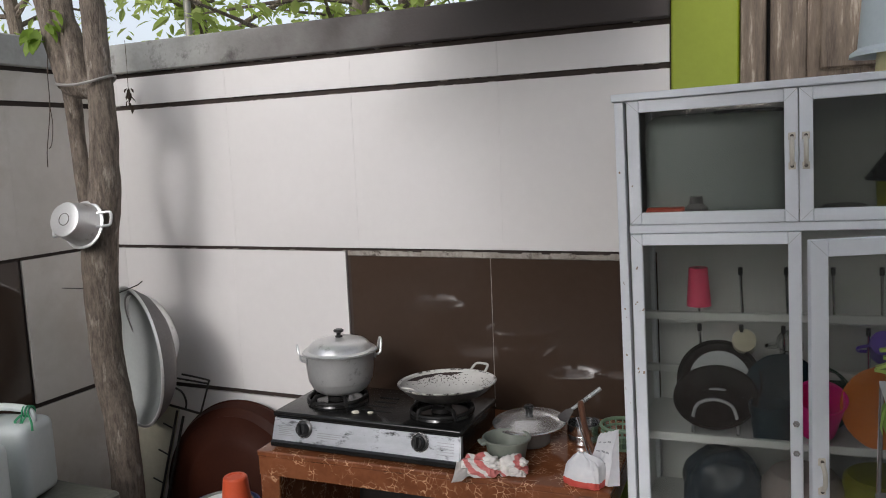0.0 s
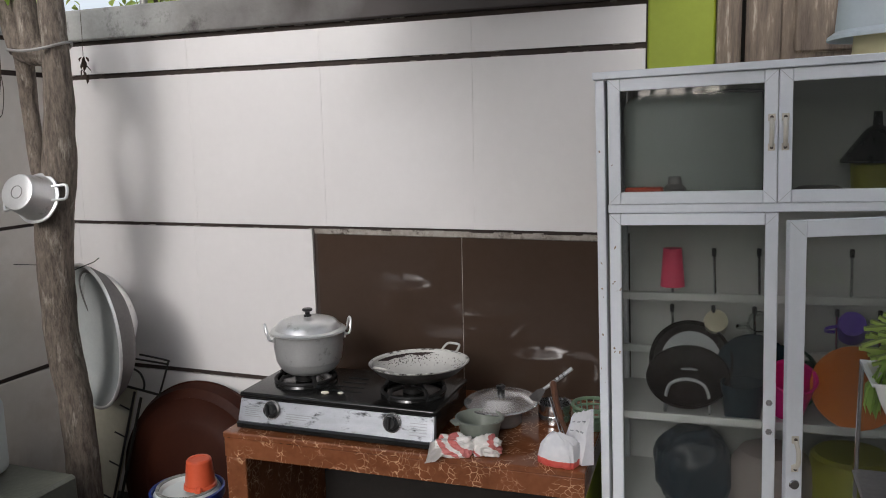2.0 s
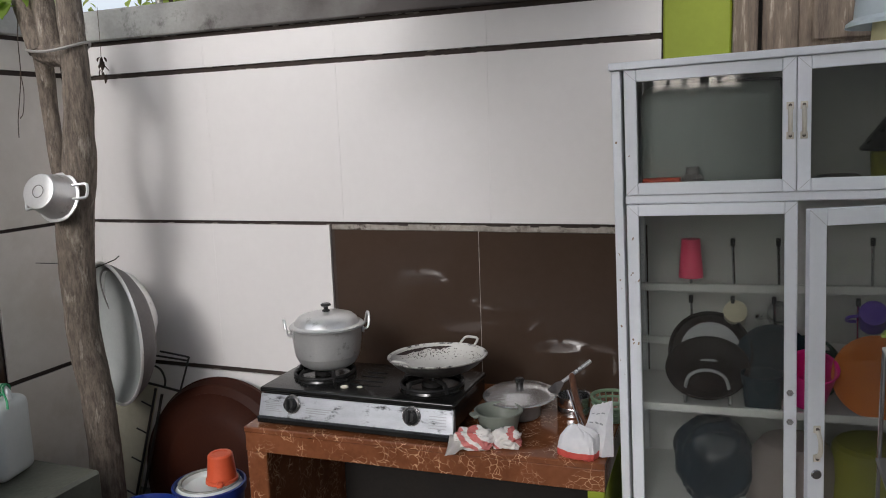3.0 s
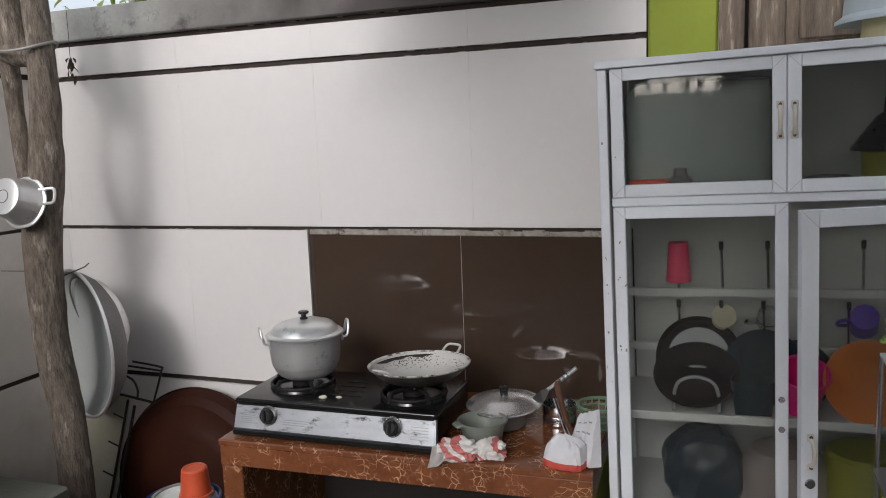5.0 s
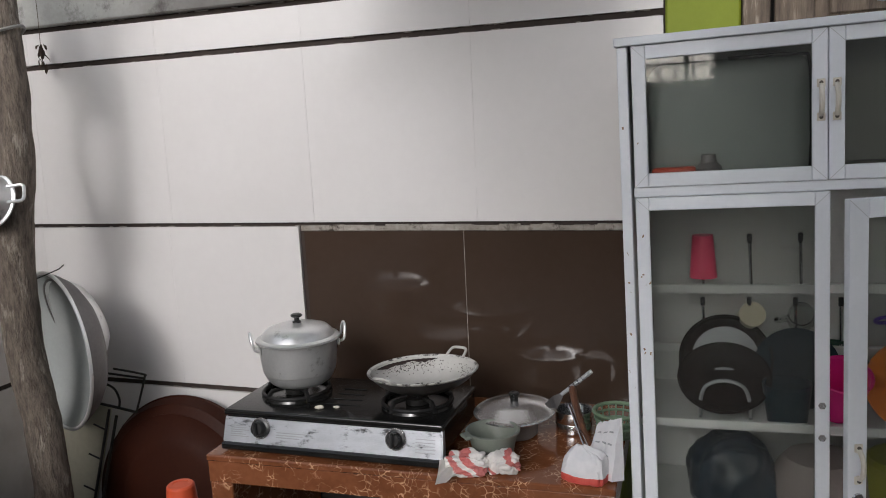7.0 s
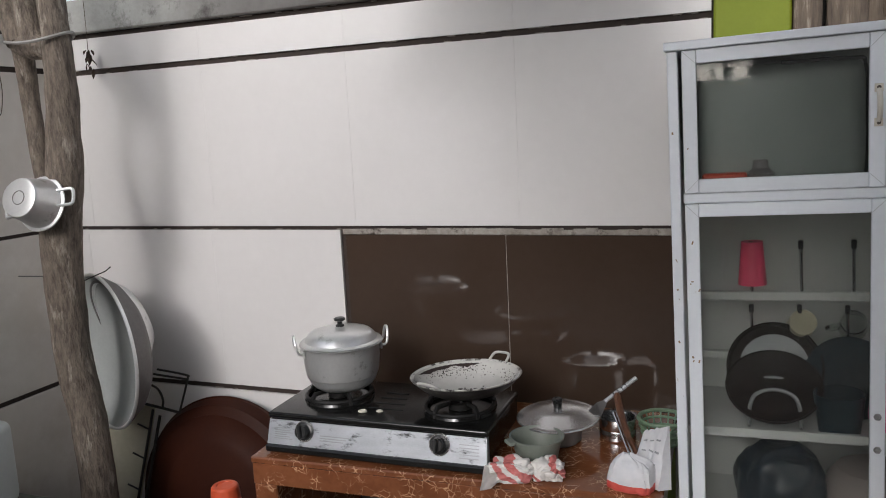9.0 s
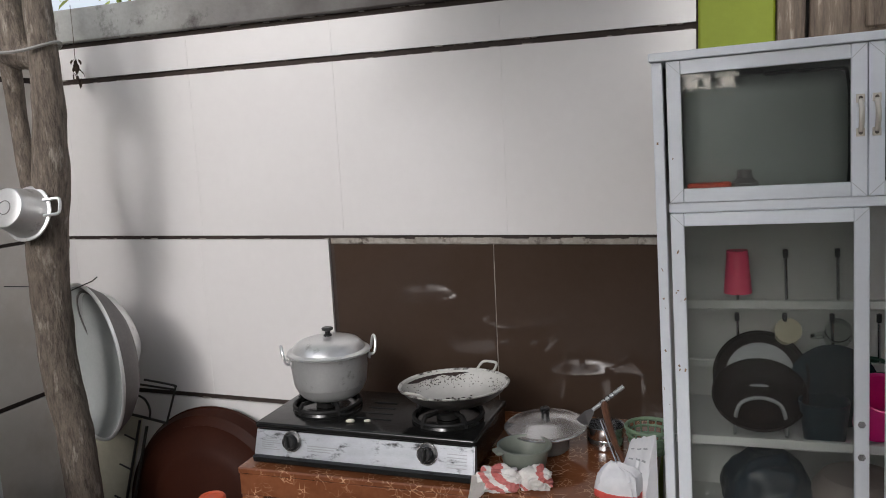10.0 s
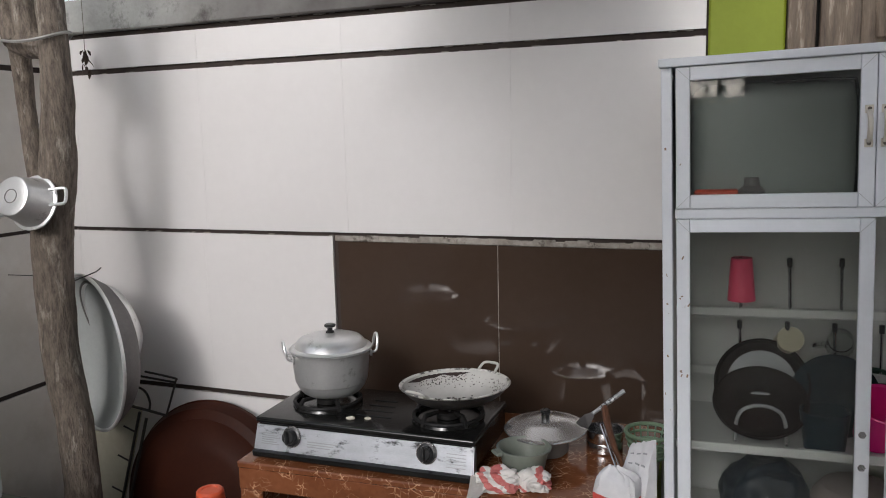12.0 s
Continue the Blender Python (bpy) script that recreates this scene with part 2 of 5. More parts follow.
M["rod"] = surface("black_coated_rod", (0.012, 0.011, 0.010), (0.03, 0.026, 0.022), 0.5, scale=20, bump=0.1)
M["board"] = surface("stained_cream_board", (0.42, 0.40, 0.30), (0.56, 0.54, 0.43), 0.6, scale=4, fine=50, bump=0.1, spots=(0.28, 0.25, 0.15), spot_scale=4, spot_at=0.58)
M["tub"] = surface("red_brown_plastic", (0.024, 0.006, 0.003), (0.042, 0.011, 0.005), 0.55, spec=0.15, scale=5, fine=60, bump=0.05, local=True)
M["blue"] = surface("blue_plastic", (0.006, 0.022, 0.16), (0.012, 0.035, 0.22), 0.35, scale=6, bump=0.04, local=True)
M["orange_red"] = surface("orange_red_plastic", (0.60, 0.085, 0.030), (0.68, 0.115, 0.045), 0.42, scale=6, bump=0.04, local=True)
M["cloudy"] = surface("cloudy_white_plastic", (0.64, 0.69, 0.67), (0.74, 0.78, 0.76), 0.4, scale=4, bump=0.05, local=True)
M["lid_edge"] = surface("grimy_clear_edge", (0.16, 0.17, 0.15), (0.34, 0.35, 0.32), 0.25, scale=30, bump=0.1, local=True)
M["string"] = surface("green_raffia", (0.02, 0.22, 0.09), (0.05, 0.34, 0.16), 0.6, scale=30, bump=0.2)
M["grey_green"] = surface("grey_green_plastic", (0.17, 0.19, 0.16), (0.23, 0.25, 0.215), 0.45, scale=6, bump=0.04, local=True)
M["basket"] = surface("green_plastic", (0.13, 0.20, 0.12), (0.20, 0.29, 0.185), 0.45, scale=10, bump=0.05, local=True)
M["spoonwood"] = surface("dark_stained_wood", (0.06, 0.024, 0.012), (0.17, 0.07, 0.034), 0.35, scale=9, fine=60, bump=0.1, stretch=(3, 3, 0.5), local=True)
M["cloth"] = surface("white_cotton", (0.70, 0.67, 0.63), (0.82, 0.79, 0.76), 0.95, scale=25, fine=200, bump=0.25, local=True, spots=(0.50, 0.30, 0.22), spot_scale=16, spot_at=0.66)
M["cloth_red"] = surface("red_cotton_stripe", (0.50, 0.11, 0.10), (0.66, 0.26, 0.24), 0.95, scale=25, fine=200, bump=0.25, local=True)
M["bag"] = surface("white_plastic_bag", (0.66, 0.66, 0.68), (0.80, 0.79, 0.80), 0.45, scale=10, fine=40, bump=0.2, local=True)
M["bag_red"] = surface("red_bag_print", (0.62, 0.06, 0.05), (0.78, 0.16, 0.13), 0.3, scale=10, bump=0.1, local=True)
M["print"] = surface("black_print", (0.02, 0.02, 0.02), (0.05, 0.05, 0.05), 0.6, scale=10, bump=0)
M["label_grey"] = surface("grey_print", (0.30, 0.31, 0.32), (0.38, 0.39, 0.40), 0.5, scale=10, bump=0)
M["ivory"] = surface("ivory_handle", (0.62, 0.58, 0.49), (0.72, 0.68, 0.60), 0.35, scale=20, bump=0.03, local=True)
M["screw"] = surface("dull_screw", (0.08, 0.07, 0.06), (0.2, 0.18, 0.15), 0.5, metal=0.7, scale=30, bump=0.1)
M["pane"] = glass_pane("grey_glass", (0.62, 0.64, 0.62), dust=0.022)
M["clear"] = glass_pane("clear_glass", (0.92, 0.94, 0.93), 0.04)
M["pink"] = surface("pink_plastic", (0.70, 0.05, 0.12), (0.78, 0.09, 0.17), 0.4, scale=6, bump=0.02, local=True)
M["magenta"] = surface("magenta_plastic", (0.72, 0.015, 0.22), (0.80, 0.03, 0.28), 0.35, scale=6, bump=0.02, local=True)
M["orange"] = surface("orange_plastic", (0.60, 0.15, 0.01), (0.70, 0.20, 0.02), 0.4, scale=6, bump=0.02, local=True)
M["purple"] = surface("purple_plastic", (0.11, 0.04, 0.42), (0.15, 0.06, 0.50), 0.4, scale=6, bump=0.02, local=True)
M["beige"] = surface("beige_melamine", (0.42, 0.38, 0.26), (0.52, 0.48, 0.34), 0.4, scale=10, bump=0.02, local=True, spots=(0.3, 0.2, 0.1), spot_scale=16, spot_at=0.64)
M["darkbrown"] = surface("dark_brown_melamine", (0.008, 0.0045, 0.003), (0.015, 0.008, 0.006), 0.5, spec=0.08, scale=6, bump=0.03, local=True)
M["teal"] = surface("dark_teal_plastic", (0.006, 0.016, 0.022), (0.010, 0.025, 0.034), 0.35, spec=0.15, scale=6, bump=0.05, local=True)
M["deep_green"] = surface("dark_green_plastic", (0.004, 0.030, 0.016), (0.008, 0.045, 0.024), 0.35, spec=0.3, scale=6, bump=0.03, local=True)
M["navy"] = surface("dark_blue_film", (0.005, 0.012, 0.020), (0.010, 0.022, 0.034), 0.35, spec=0.4, scale=8, bump=0.1, local=True)
M["pot_pink"] = surface("dull_pinkish_aluminium", (0.26, 0.215, 0.20), (0.34, 0.29, 0.27), 0.5, metal=0.2, scale=6, bump=0.04, local=True)
M["yellow"] = surface("yellow_green_plastic", (0.20, 0.20, 0.018), (0.26, 0.255, 0.03), 0.4, scale=6, bump=0.02, local=True)
M["cream"] = surface("cream_plastic", (0.66, 0.58, 0.32), (0.72, 0.64, 0.38), 0.4, scale=6, bump=0.02, local=True)
M["pale_blue"] = surface("pale_blue_grey_plastic", (0.46, 0.52, 0.55), (0.54, 0.60, 0.62), 0.4, scale=6, bump=0.02, local=True)
M["white"] = surface("white_plastic", (0.66, 0.66, 0.63), (0.74, 0.74, 0.71), 0.4, scale=8, bump=0.03, local=True)
M["grey_box"] = surface("pale_grey_plastic", (0.26, 0.29, 0.27), (0.32, 0.35, 0.33), 0.4, scale=4, bump=0.02, local=True)
M["red_lid"] = surface("red_lid_plastic", (0.45, 0.06, 0.03), (0.52, 0.09, 0.05), 0.4, scale=6, bump=0.02, local=True)
M["lid_metal"] = surface("brushed_lid_metal", (0.66, 0.66, 0.66), (0.80, 0.80, 0.80), 0.22, metal=0.85, scale=9, fine=120, bump=0.05, local=True)
M["chipped"] = surface("chipped_enamel_rim", (0.50, 0.49, 0.46), (0.62, 0.61, 0.58), 0.3, scale=10, fine=60, bump=0.1, local=True, spots=(0.025, 0.018, 0.015), spot_scale=30, spot_at=0.50)
M["mitre"] = surface("pale_joint_line", (0.40, 0.41, 0.42), (0.48, 0.49, 0.50), 0.6, scale=10, bump=0)
M["chip"] = surface("rusty_brown_chip", (0.20, 0.13, 0.08), (0.36, 0.26, 0.18), 0.8, scale=60, bump=0.1)
M["garlic"] = surface("pale_scraps", (0.62, 0.58, 0.48), (0.72, 0.68, 0.58), 0.7, scale=60, bump=0.2)


# ---------------------------------------------------------------- builders
def finish(name, bm, material, smooth=True):
    me = bpy.data.meshes.new(name)
    bmesh.ops.recalc_face_normals(bm, faces=bm.faces)
    bm.to_mesh(me)
    bm.free()
    mats = material if isinstance(material, (list, tuple)) else [material]
    for k in mats:
        me.materials.append(M[k])
    if smooth:
        me.shade_smooth()
        me.set_sharp_from_angle(angle=radians(32))
    return new(name, me)


def part(name, bm, material, parent, label=""):
    ob = finish(name, bm, material)
    ob.parent = parent
    return tagged(ob, label=label)


def thing(name, m, label, category, group="", kind=""):
    ob = new(name)
    ob.empty_display_size = 0.05
    ob.matrix_world = m
    return tagged(ob, label, category, group, kind)


def bm_new():
    return bmesh.new()


def box(bm, x0, x1, y0, y1, z0, z1, bevel=0.0, m=None, seg=1):
    t = bmesh.new()
    bmesh.ops.create_cube(t, size=1.0)
    for v in t.verts:
        v.co = Vector(((x0 + x1) / 2 + v.co.x * (x1 - x0), (y0 + y1) / 2 + v.co.y * (y1 - y0), (z0 + z1) / 2 + v.co.z * (z1 - z0)))
    if bevel:
        bmesh.ops.bevel(t, geom=list(t.edges), offset=bevel, segments=seg, affect="EDGES", profile=0.5)
    join(bm, t, m)
    return bm


def join(bm, t, m=None, index=None):
    if m is not None:
        bmesh.ops.transform(t, matrix=m, verts=t.verts)
    if index is not None:
        for f in t.faces:
            f.material_index = index
    me = bpy.data.meshes.new("tmp")
    t.to_mesh(me)
    t.free()
    bm.from_mesh(me)
    bpy.data.meshes.remove(me)


def lathe(bm, profile, n=40, m=None, wobble=0.0, index=None):
    """A turned shape: (radius, height) from one end to the other."""
    t = bmesh.new()
    rings = []
    for r, z in profile:
        if r < 1e-6:
            rings.append([t.verts.new((0, 0, z))])
        else:
            ring = []
            for k in range(n):
                a = 2 * math.pi * k / n
                w = 1 + wobble * noise.noise(Vector((math.cos(a) * 1.5, math.sin(a) * 1.5, z * 9)))
                ring.append(t.verts.new((r * w * math.cos(a), r * w * math.sin(a), z)))
            rings.append(ring)
    for a, b in zip(rings, rings[1:]):
        for k in range(n):
            va, vb = a[k % len(a)], a[(k + 1) % len(a)]
            vc, vd = b[(k + 1) % len(b)], b[k % len(b)]
            vs = []
            for v in (va, vb, vc, vd):
                if v not in vs:
                    vs.append(v)
            if len(vs) >= 3:
                t.faces.new(vs)
    join(bm, t, m, index)
    return bm


def tube(bm, pts, r, n=8, closed=False, m=None, wobble=0.0, seed=0.0, index=None):
    """A round bar along points; r is one radius or one a point."""
    t = bmesh.new()
    pts = [Vector(p) for p in pts]
    rs = r if isinstance(r, (list, tuple)) else [r] * len(pts)
    rings, side = [], None
    for i, p in enumerate(pts):
        if closed:
            d = pts[(i + 1) % len(pts)] - pts[i - 1]
        else:
            d = pts[min(i + 1, len(pts) - 1)] - pts[max(i - 1, 0)]
        d.normalize()
        if side is None:
            side = d.orthogonal()
        side = (side - d * side.dot(d)).normalized()
        up = d.cross(side)
        ring = []
        for k in range(n):
            a = 2 * math.pi * k / n
            off = side * math.cos(a) + up * math.sin(a)
            w = 1.0
            if wobble:
                q = p + off * rs[i]
                w += wobble * (noise.noise(q * 11 + Vector((seed, 0, 0))) + 0.5 * noise.noise(Vector((q.x * 70, q.y * 70, q.z * 16 + seed))))
            ring.append(t.verts.new(p + off * rs[i] * w))
        rings.append(ring)
    pairs = list(zip(rings, rings[1:]))
    if closed:
        pairs.append((rings[-1], rings[0]))
    for a, b in pairs:
        for k in range(n):
            t.faces.new((a[k], a[(k + 1) % n], b[(k + 1) % n], b[k]))
    if not closed:
        t.faces.new(list(reversed(rings[0])))
        t.faces.new(rings[-1])
    join(bm, t, m, index)
    return bm


def smooth_line(pts, per=6):
    """A rounded line through points."""
    p = [Vector(q) for q in pts]
    p = [p[0] * 2 - p[1]] + p + [p[-1] * 2 - p[-2]]
    out = []
    for i in range(1, len(p) - 2):
        for k in range(per):
            u = k / per
            a, b, c, d = p[i - 1], p[i], p[i + 1], p[i + 2]
            out.append(0.5 * (2 * b + (c - a) * u + (2 * a - 5 * b + 4 * c - d) * u * u + (3 * b - a - 3 * c + d) * u ** 3))
    out.append(p[-2])
    return out


def slab(name, x0, x1, y0, y1, z0, z1, material, label, category, bevel=0.0):
    return tagged(finish(name, box(bm_new(), x0, x1, y0, y1, z0, z1, bevel), material), label, category, kind="structure")


# ---------------------------------------------------------------- structure
XL, YB = -2.94, 3.2
slab("ground", -60, 60, -60, 60, -0.4, -0.05, "earth", "bare brown earth round the kitchen yard", "ground")
slab("floor", XL - 0.1, 3.2, -5.0, YB + 0.1, -0.045, 0.0, "floor", "worn grey cement kitchen floor", "floor")
wall_back = slab("wall_back", XL - 0.12, -0.385, YB + 0.012, YB + 0.15, 0.0, 2.03, "groove", "boundary wall clad in cream and dark brown tiles with dark grooves", "wall")
wall_left = slab("wall_left", XL - 0.15, XL - 0.012, -3.7, YB + 0.01, 0.0, 2.045, "groove", "side wall clad in cream tiles with dark grooves", "wall")


def cap(name, x0, x1, y0, y1, z=2.014):
    bm = bm_new()
    box(bm, x0, x1, y0, y1, z, z + 0.126, 0.006)
    return tagged(finish(name, bm, "coping"), "weathered grey concrete coping along the wall top", "wall coping", kind="structure")


cap("trim_coping", XL - 0.05, -0.388, YB - 0.018, YB + 0.17)
cap("trim_coping", XL - 0.17, XL + 0.018, -3.7, YB - 0.022, 2.036)

green_pillar = slab("pillar", -0.385, -0.180, YB - 0.012, YB + 0.2, 0.0, 2.36, "green", "square pillar painted lime green", "pillar", 0.006)
wall_right = slab("wall_right", 1.25, 3.2, YB, YB + 0.15, 0.0, 2.36, "plaster", "plain dim plaster wall beside the wooden door", "wall")
slab("wall_side", 3.2, 3.35, -5.0, YB + 0.15, 0.0, 2.36, "plaster", "plain dim plaster wall", "wall")
# out of view; its dark colour keeps reflections in the panes low
slab("wall_rear", XL - 0.15, 3.35, -5.15, -5.0, 0.0, 1.88, "yard_wall", "plain wall across the yard, out of view, kept dark for reflections", "wall")


def shade_sheet(corners, z, label):
    """An unseen flat sheet added to shade the wall, its free side running slantwise."""
    t = bmesh.new()
    lo = [t.verts.new((x, y, z)) for x, y in corners]
    hi = [t.verts.new((x, y, z + 0.04)) for x, y in corners]
    t.faces.new(list(reversed(lo)))
    t.faces.new(hi)
    for k in range(4):
        t.faces.new((lo[k], lo[(k + 1) % 4], hi[(k + 1) % 4], hi[k]))
    tagged(finish("ceiling", t, "roof_brown"), label, "roof", kind="structure")


# both stay out of view; outlines set by where the wall should darken
shade_sheet(((-0.90, -1.5), (-0.42, -1.5), (-0.42, 1.6), (-1.35, 1.6)), 3.00, "unseen sheet overhead, added to shade the right of the tiled wall")
shade_sheet(((-1.50, 1.95), (-0.42, 1.95), (-0.42, 3.02), (-1.10, 3.02)), 2.28, "unseen board over the tiled wall, added to darken its top band")
# unseen supports, added only so the shading sheets do not float
roof_frame = thing("roof_frame", pose(0, 0, 0), "unseen steel posts and brackets, added to carry the shading sheets", "roof frame", kind="structure")
for x in (-0.86, -0.46):
    part("post", tube(bm_new(), [(x, -1.44, 0.0), (x, -1.44, 3.002)], 0.018, 10), "wire", roof_frame)
part("strut", tube(bm_new(), [(-0.26, 1.55, 2.52), (-0.44, 1.55, 3.002)], 0.012, 8), "wire", roof_frame)
for x in (-0.90, -0.55):
    part("bracket", tube(bm_new(), [(x, 3.27, 2.13), (x, 2.94, 2.284)], 0.010, 8), "wire", roof_frame)
# another unseen sheet, placed to keep light off the cabinet side
slab("ceiling", -0.30, 3.4, -2.6, 1.6, 2.50, 2.54, "roof", "unseen sheet overhead, added to dim the cabinet side", "roof")

# wooden door behind the cabinet: post, leaf with raised frame and sunk panels
door = thing("door_1", pose(0, 0, 0), "old worn grey-brown wooden panel door, shut", "door", kind="structure")
part("door_frame", box(bm_new(), -0.176, -0.104, YB - 0.02, YB + 0.09, 0, 2.36, 0.004), "oldwood", door)
bm = bm_new()
LX = (-0.092, 0.01, 0.30, 0.40)
for x0, x1 in ((LX[0], LX[1]), (LX[2], LX[3])):
    box(bm, x0, x1, YB, YB + 0.04, 0.03, 2.34, 0.003)
for z0, z1 in ((0.03, 0.2), (1.0, 1.12), (1.66, 1.78), (2.10, 2.34)):
    box(bm, LX[1] + 0.0005, LX[2] - 0.0005, YB + 0.001, YB + 0.039, z0, z1, 0.002)
part("door_leaf", bm, "oldwood", door)
# added dark sheet that paints the shade seen through the door gaps
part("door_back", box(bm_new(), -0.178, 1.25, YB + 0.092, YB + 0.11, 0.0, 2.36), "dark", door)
for z0, z1 in ((0.201, 0.999), (1.121, 1.659), (1.781, 2.099)):
    bm = bm_new()
    box(bm, LX[1] + 0.001, LX[2] - 0.001, YB + 0.016, YB + 0.034, z0, z1, 0.002)
    box(bm, LX[1] + 0.035, LX[2] - 0.035, YB + 0.006, YB + 0.018, z0 + 0.035, z1 - 0.035, 0.008)
    part("panel", bm, "oldwood", door)
door2 = thing("door_2", pose(0, 0, 0), "old worn grey-brown wooden boarding beside the door", "door", kind="structure")
for x0 in np.arange(0.408, 1.24, 0.104):
    part("plank", box(bm_new(), x0, min(x0 + 0.101, 1.248), YB + 0.004, YB + 0.035, 0.0, 2.36, 0.002), "oldwood", door2)


# ---------------------------------------------------------------- things: stove counter
counter = thing("counter", pose(-1.645, 2.57, 0, 0, 0, 2.1), "low red-brown marbled tile counter with open dark space below", "counter")
CW, CD, CZ = 1.172, 0.60, 0.655
part("worktop", box(bm_new(), -0.003, CW, -0.004, CD, CZ - 0.020, CZ, 0.004), "marble", counter)
part("apron", box(bm_new(), 0, CW - 0.001, 0, CD - 0.01, CZ - 0.085, CZ - 0.0205, 0.002), "marble", counter)
part("leg", box(bm_new(), 0.0005, 0.075, 0.001, CD - 0.01, 0, CZ - 0.0855, 0.004), "marble", counter)
part("leg", box(bm_new(), CW - 0.05, CW - 0.0005, 0.001, CD - 0.01, 0, CZ - 0.0855, 0.004), "green", counter, "lime green painted side")
# near-black panel and shelf: the shade under the worktop, put into colour
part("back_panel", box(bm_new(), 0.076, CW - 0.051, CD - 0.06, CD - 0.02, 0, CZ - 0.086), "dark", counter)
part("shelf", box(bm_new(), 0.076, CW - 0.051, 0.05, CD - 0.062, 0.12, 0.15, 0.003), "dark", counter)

# gas stove
SX, SY, SZ = -1.272, 2.625, CZ
stove = thing("gas_stove", pose(SX, SY, SZ, 0, 0, 1.2), "two-burner tabletop gas stove, black top and scratched steel front", "stove")
W2, D, H = 0.337, 0.335, 0.120
bm = bm_new()
box(bm, -W2, W2, 0.012, D, 0.028, H - 0.012, 0.006)
part("body", bm, "stove_black", stove)
bm = bm_new()
t = bmesh.new()
vs = [t.verts.new(v) for v in ((-W2 - 0.004, -0.012, 0.026), (W2 + 0.004, -0.012, 0.026), (W2 + 0.001, 0.010, H - 0.020), (-W2 - 0.001, 0.010, H - 0.020),
                               (-W2 - 0.004, 0.02, 0.026), (W2 + 0.004, 0.02, 0.026), (W2 + 0.001, 0.03, H - 0.020), (-W2 - 0.001, 0.03, H - 0.020))]
for f in ((0, 1, 2, 3), (5, 4, 7, 6), (0, 3, 7, 4), (1, 5, 6, 2), (3, 2, 6, 7), (0, 4, 5, 1)):
    t.faces.new([vs[i] for i in f])
bmesh.ops.bevel(t, geom=list(t.edges), offset=0.003, segments=2, affect="EDGES")
join(bm, t)
front = part("front_panel", bm, "stove_face", stove)
part("bottom_trim", box(bm_new(), -W2 - 0.006, W2 + 0.006, -0.020, 0.02, 0.006, 0.0275, 0.004), "stove_black", front)
bm = bm_new()
box(bm, -W2 - 0.004, W2 + 0.004, 0.006, D + 0.004, H - 0.0195, H, 0.007, seg=3)
top = part("top_plate", bm, "stove_black", stove)
for k in range(4):
    part("groove", box(bm_new(), -0.055, 0.055 - 0.012 * k, 0.10 + 0.045 * k, 0.108 + 0.045 * k, H, H + 0.0025, 0.001), "stove_black", top)
for sx in (-1, 1):
    for y in (0.03, D - 0.04):
        part("foot", lathe(bm_new(), [(0, 0), (0.018, 0), (0.016, 0.03), (0, 0.03)], 16, pose(sx * (W2 - 0.06), y, 0)), "knob", stove)
for kx in (-0.215, 0.205):
    fm = pose(kx, 0.000, 0.073, 90 - 15, 0, 0)
    kn = part("knob", lathe(bm_new(), [(0, 0), (0.027, 0), (0.027, 0.006), (0.021, 0.008), (0.0195, 0.026), (0.017, 0.029), (0, 0.029)], 32, fm), "knob", stove)
    part("grip", box(bm_new(), -0.0055, 0.0055, -0.020, 0.020, 0.026, 0.040, 0.003, fm @ pose(0, 0, 0, 0, 0, 14 if kx < 0 else 0)), "knob", kn)
    part("bezel", lathe(bm_new(), [(0.0272, 0.0005), (0.031, 0.0005), (0.031, 0.003), (0.0272, 0.003)], 32, fm), "steel", kn)
# worn print on the front
slope = math.degrees(math.atan2(0.024, H - 0.034))
pm = pose(0, -0.0118, 0.028, -slope, 0, 0)
for x0, x1, z0, z1 in ((-0.315, -0.255, 0.018, 0.055),):
    for i in range(6):
        part("print", box(bm_new(), x0, x1 - 0.01 * (i % 3), -0.0012, 0.0, z0 + 0.006 * i, z0 + 0.006 * i + 0.0024, m=pm), "label_grey", front)
for i in range(3):
    part("print", box(bm_new(), -0.165, -0.09 + 0.01 * i, -0.0012, 0.0, 0.022 + 0.007 * i, 0.0245 + 0.007 * i, m=pm), "label_grey", front)
for i in range(5):
    part("print", box(bm_new(), 0.262, 0.318, -0.0012, 0.0, 0.014 + 0.009 * i, 0.0165 + 0.009 * i, m=pm), "label_grey", front)


def burner(x, y):
    m = pose(x, y, H)
    part("drip_pan", lathe(bm_new(), [(0.035, 0.002), (0.06, 0.0015), (0.092, 0.002), (0.100, 0.007), (0.103, 0.007), (0.106, 0.0)], 40, m), "stove_black", stove)
    part("burner_head", lathe(bm_new(), [(0.028, 0.001), (0.034, 0.004), (0.034, 0.018), (0.030, 0.021), (0.012, 0.020), (0.010, 0.014), (0, 0.014)], 32, m), "iron", stove, "blackened burner head")
    bm = bm_new()
    ring = [(0.100 * math.cos(a), 0.100 * math.sin(a), 0.012) for a in np.linspace(0, 2 * math.pi, 40)[:-1]]
    tube(bm, ring, 0.006, 8, True, m)
    for a in np.arange(0.5, 6.5, 2 * math.pi / 5):
        c, s = math.cos(a), math.sin(a)
        tube(bm, [(0.102 * c, 0.102 * s, 0.0), (0.098 * c, 0.098 * s, 0.020), (0.09 * c, 0.09 * s, 0.030), (0.045 * c, 0.045 * s, 0.028)], [0.008, 0.008, 0.007, 0.006], 6, m=m)
    part("pan_support", bm, "iron", stove, "black cast iron pan support")


burner(-0.190, 0.178)
burner(0.215, 0.155)

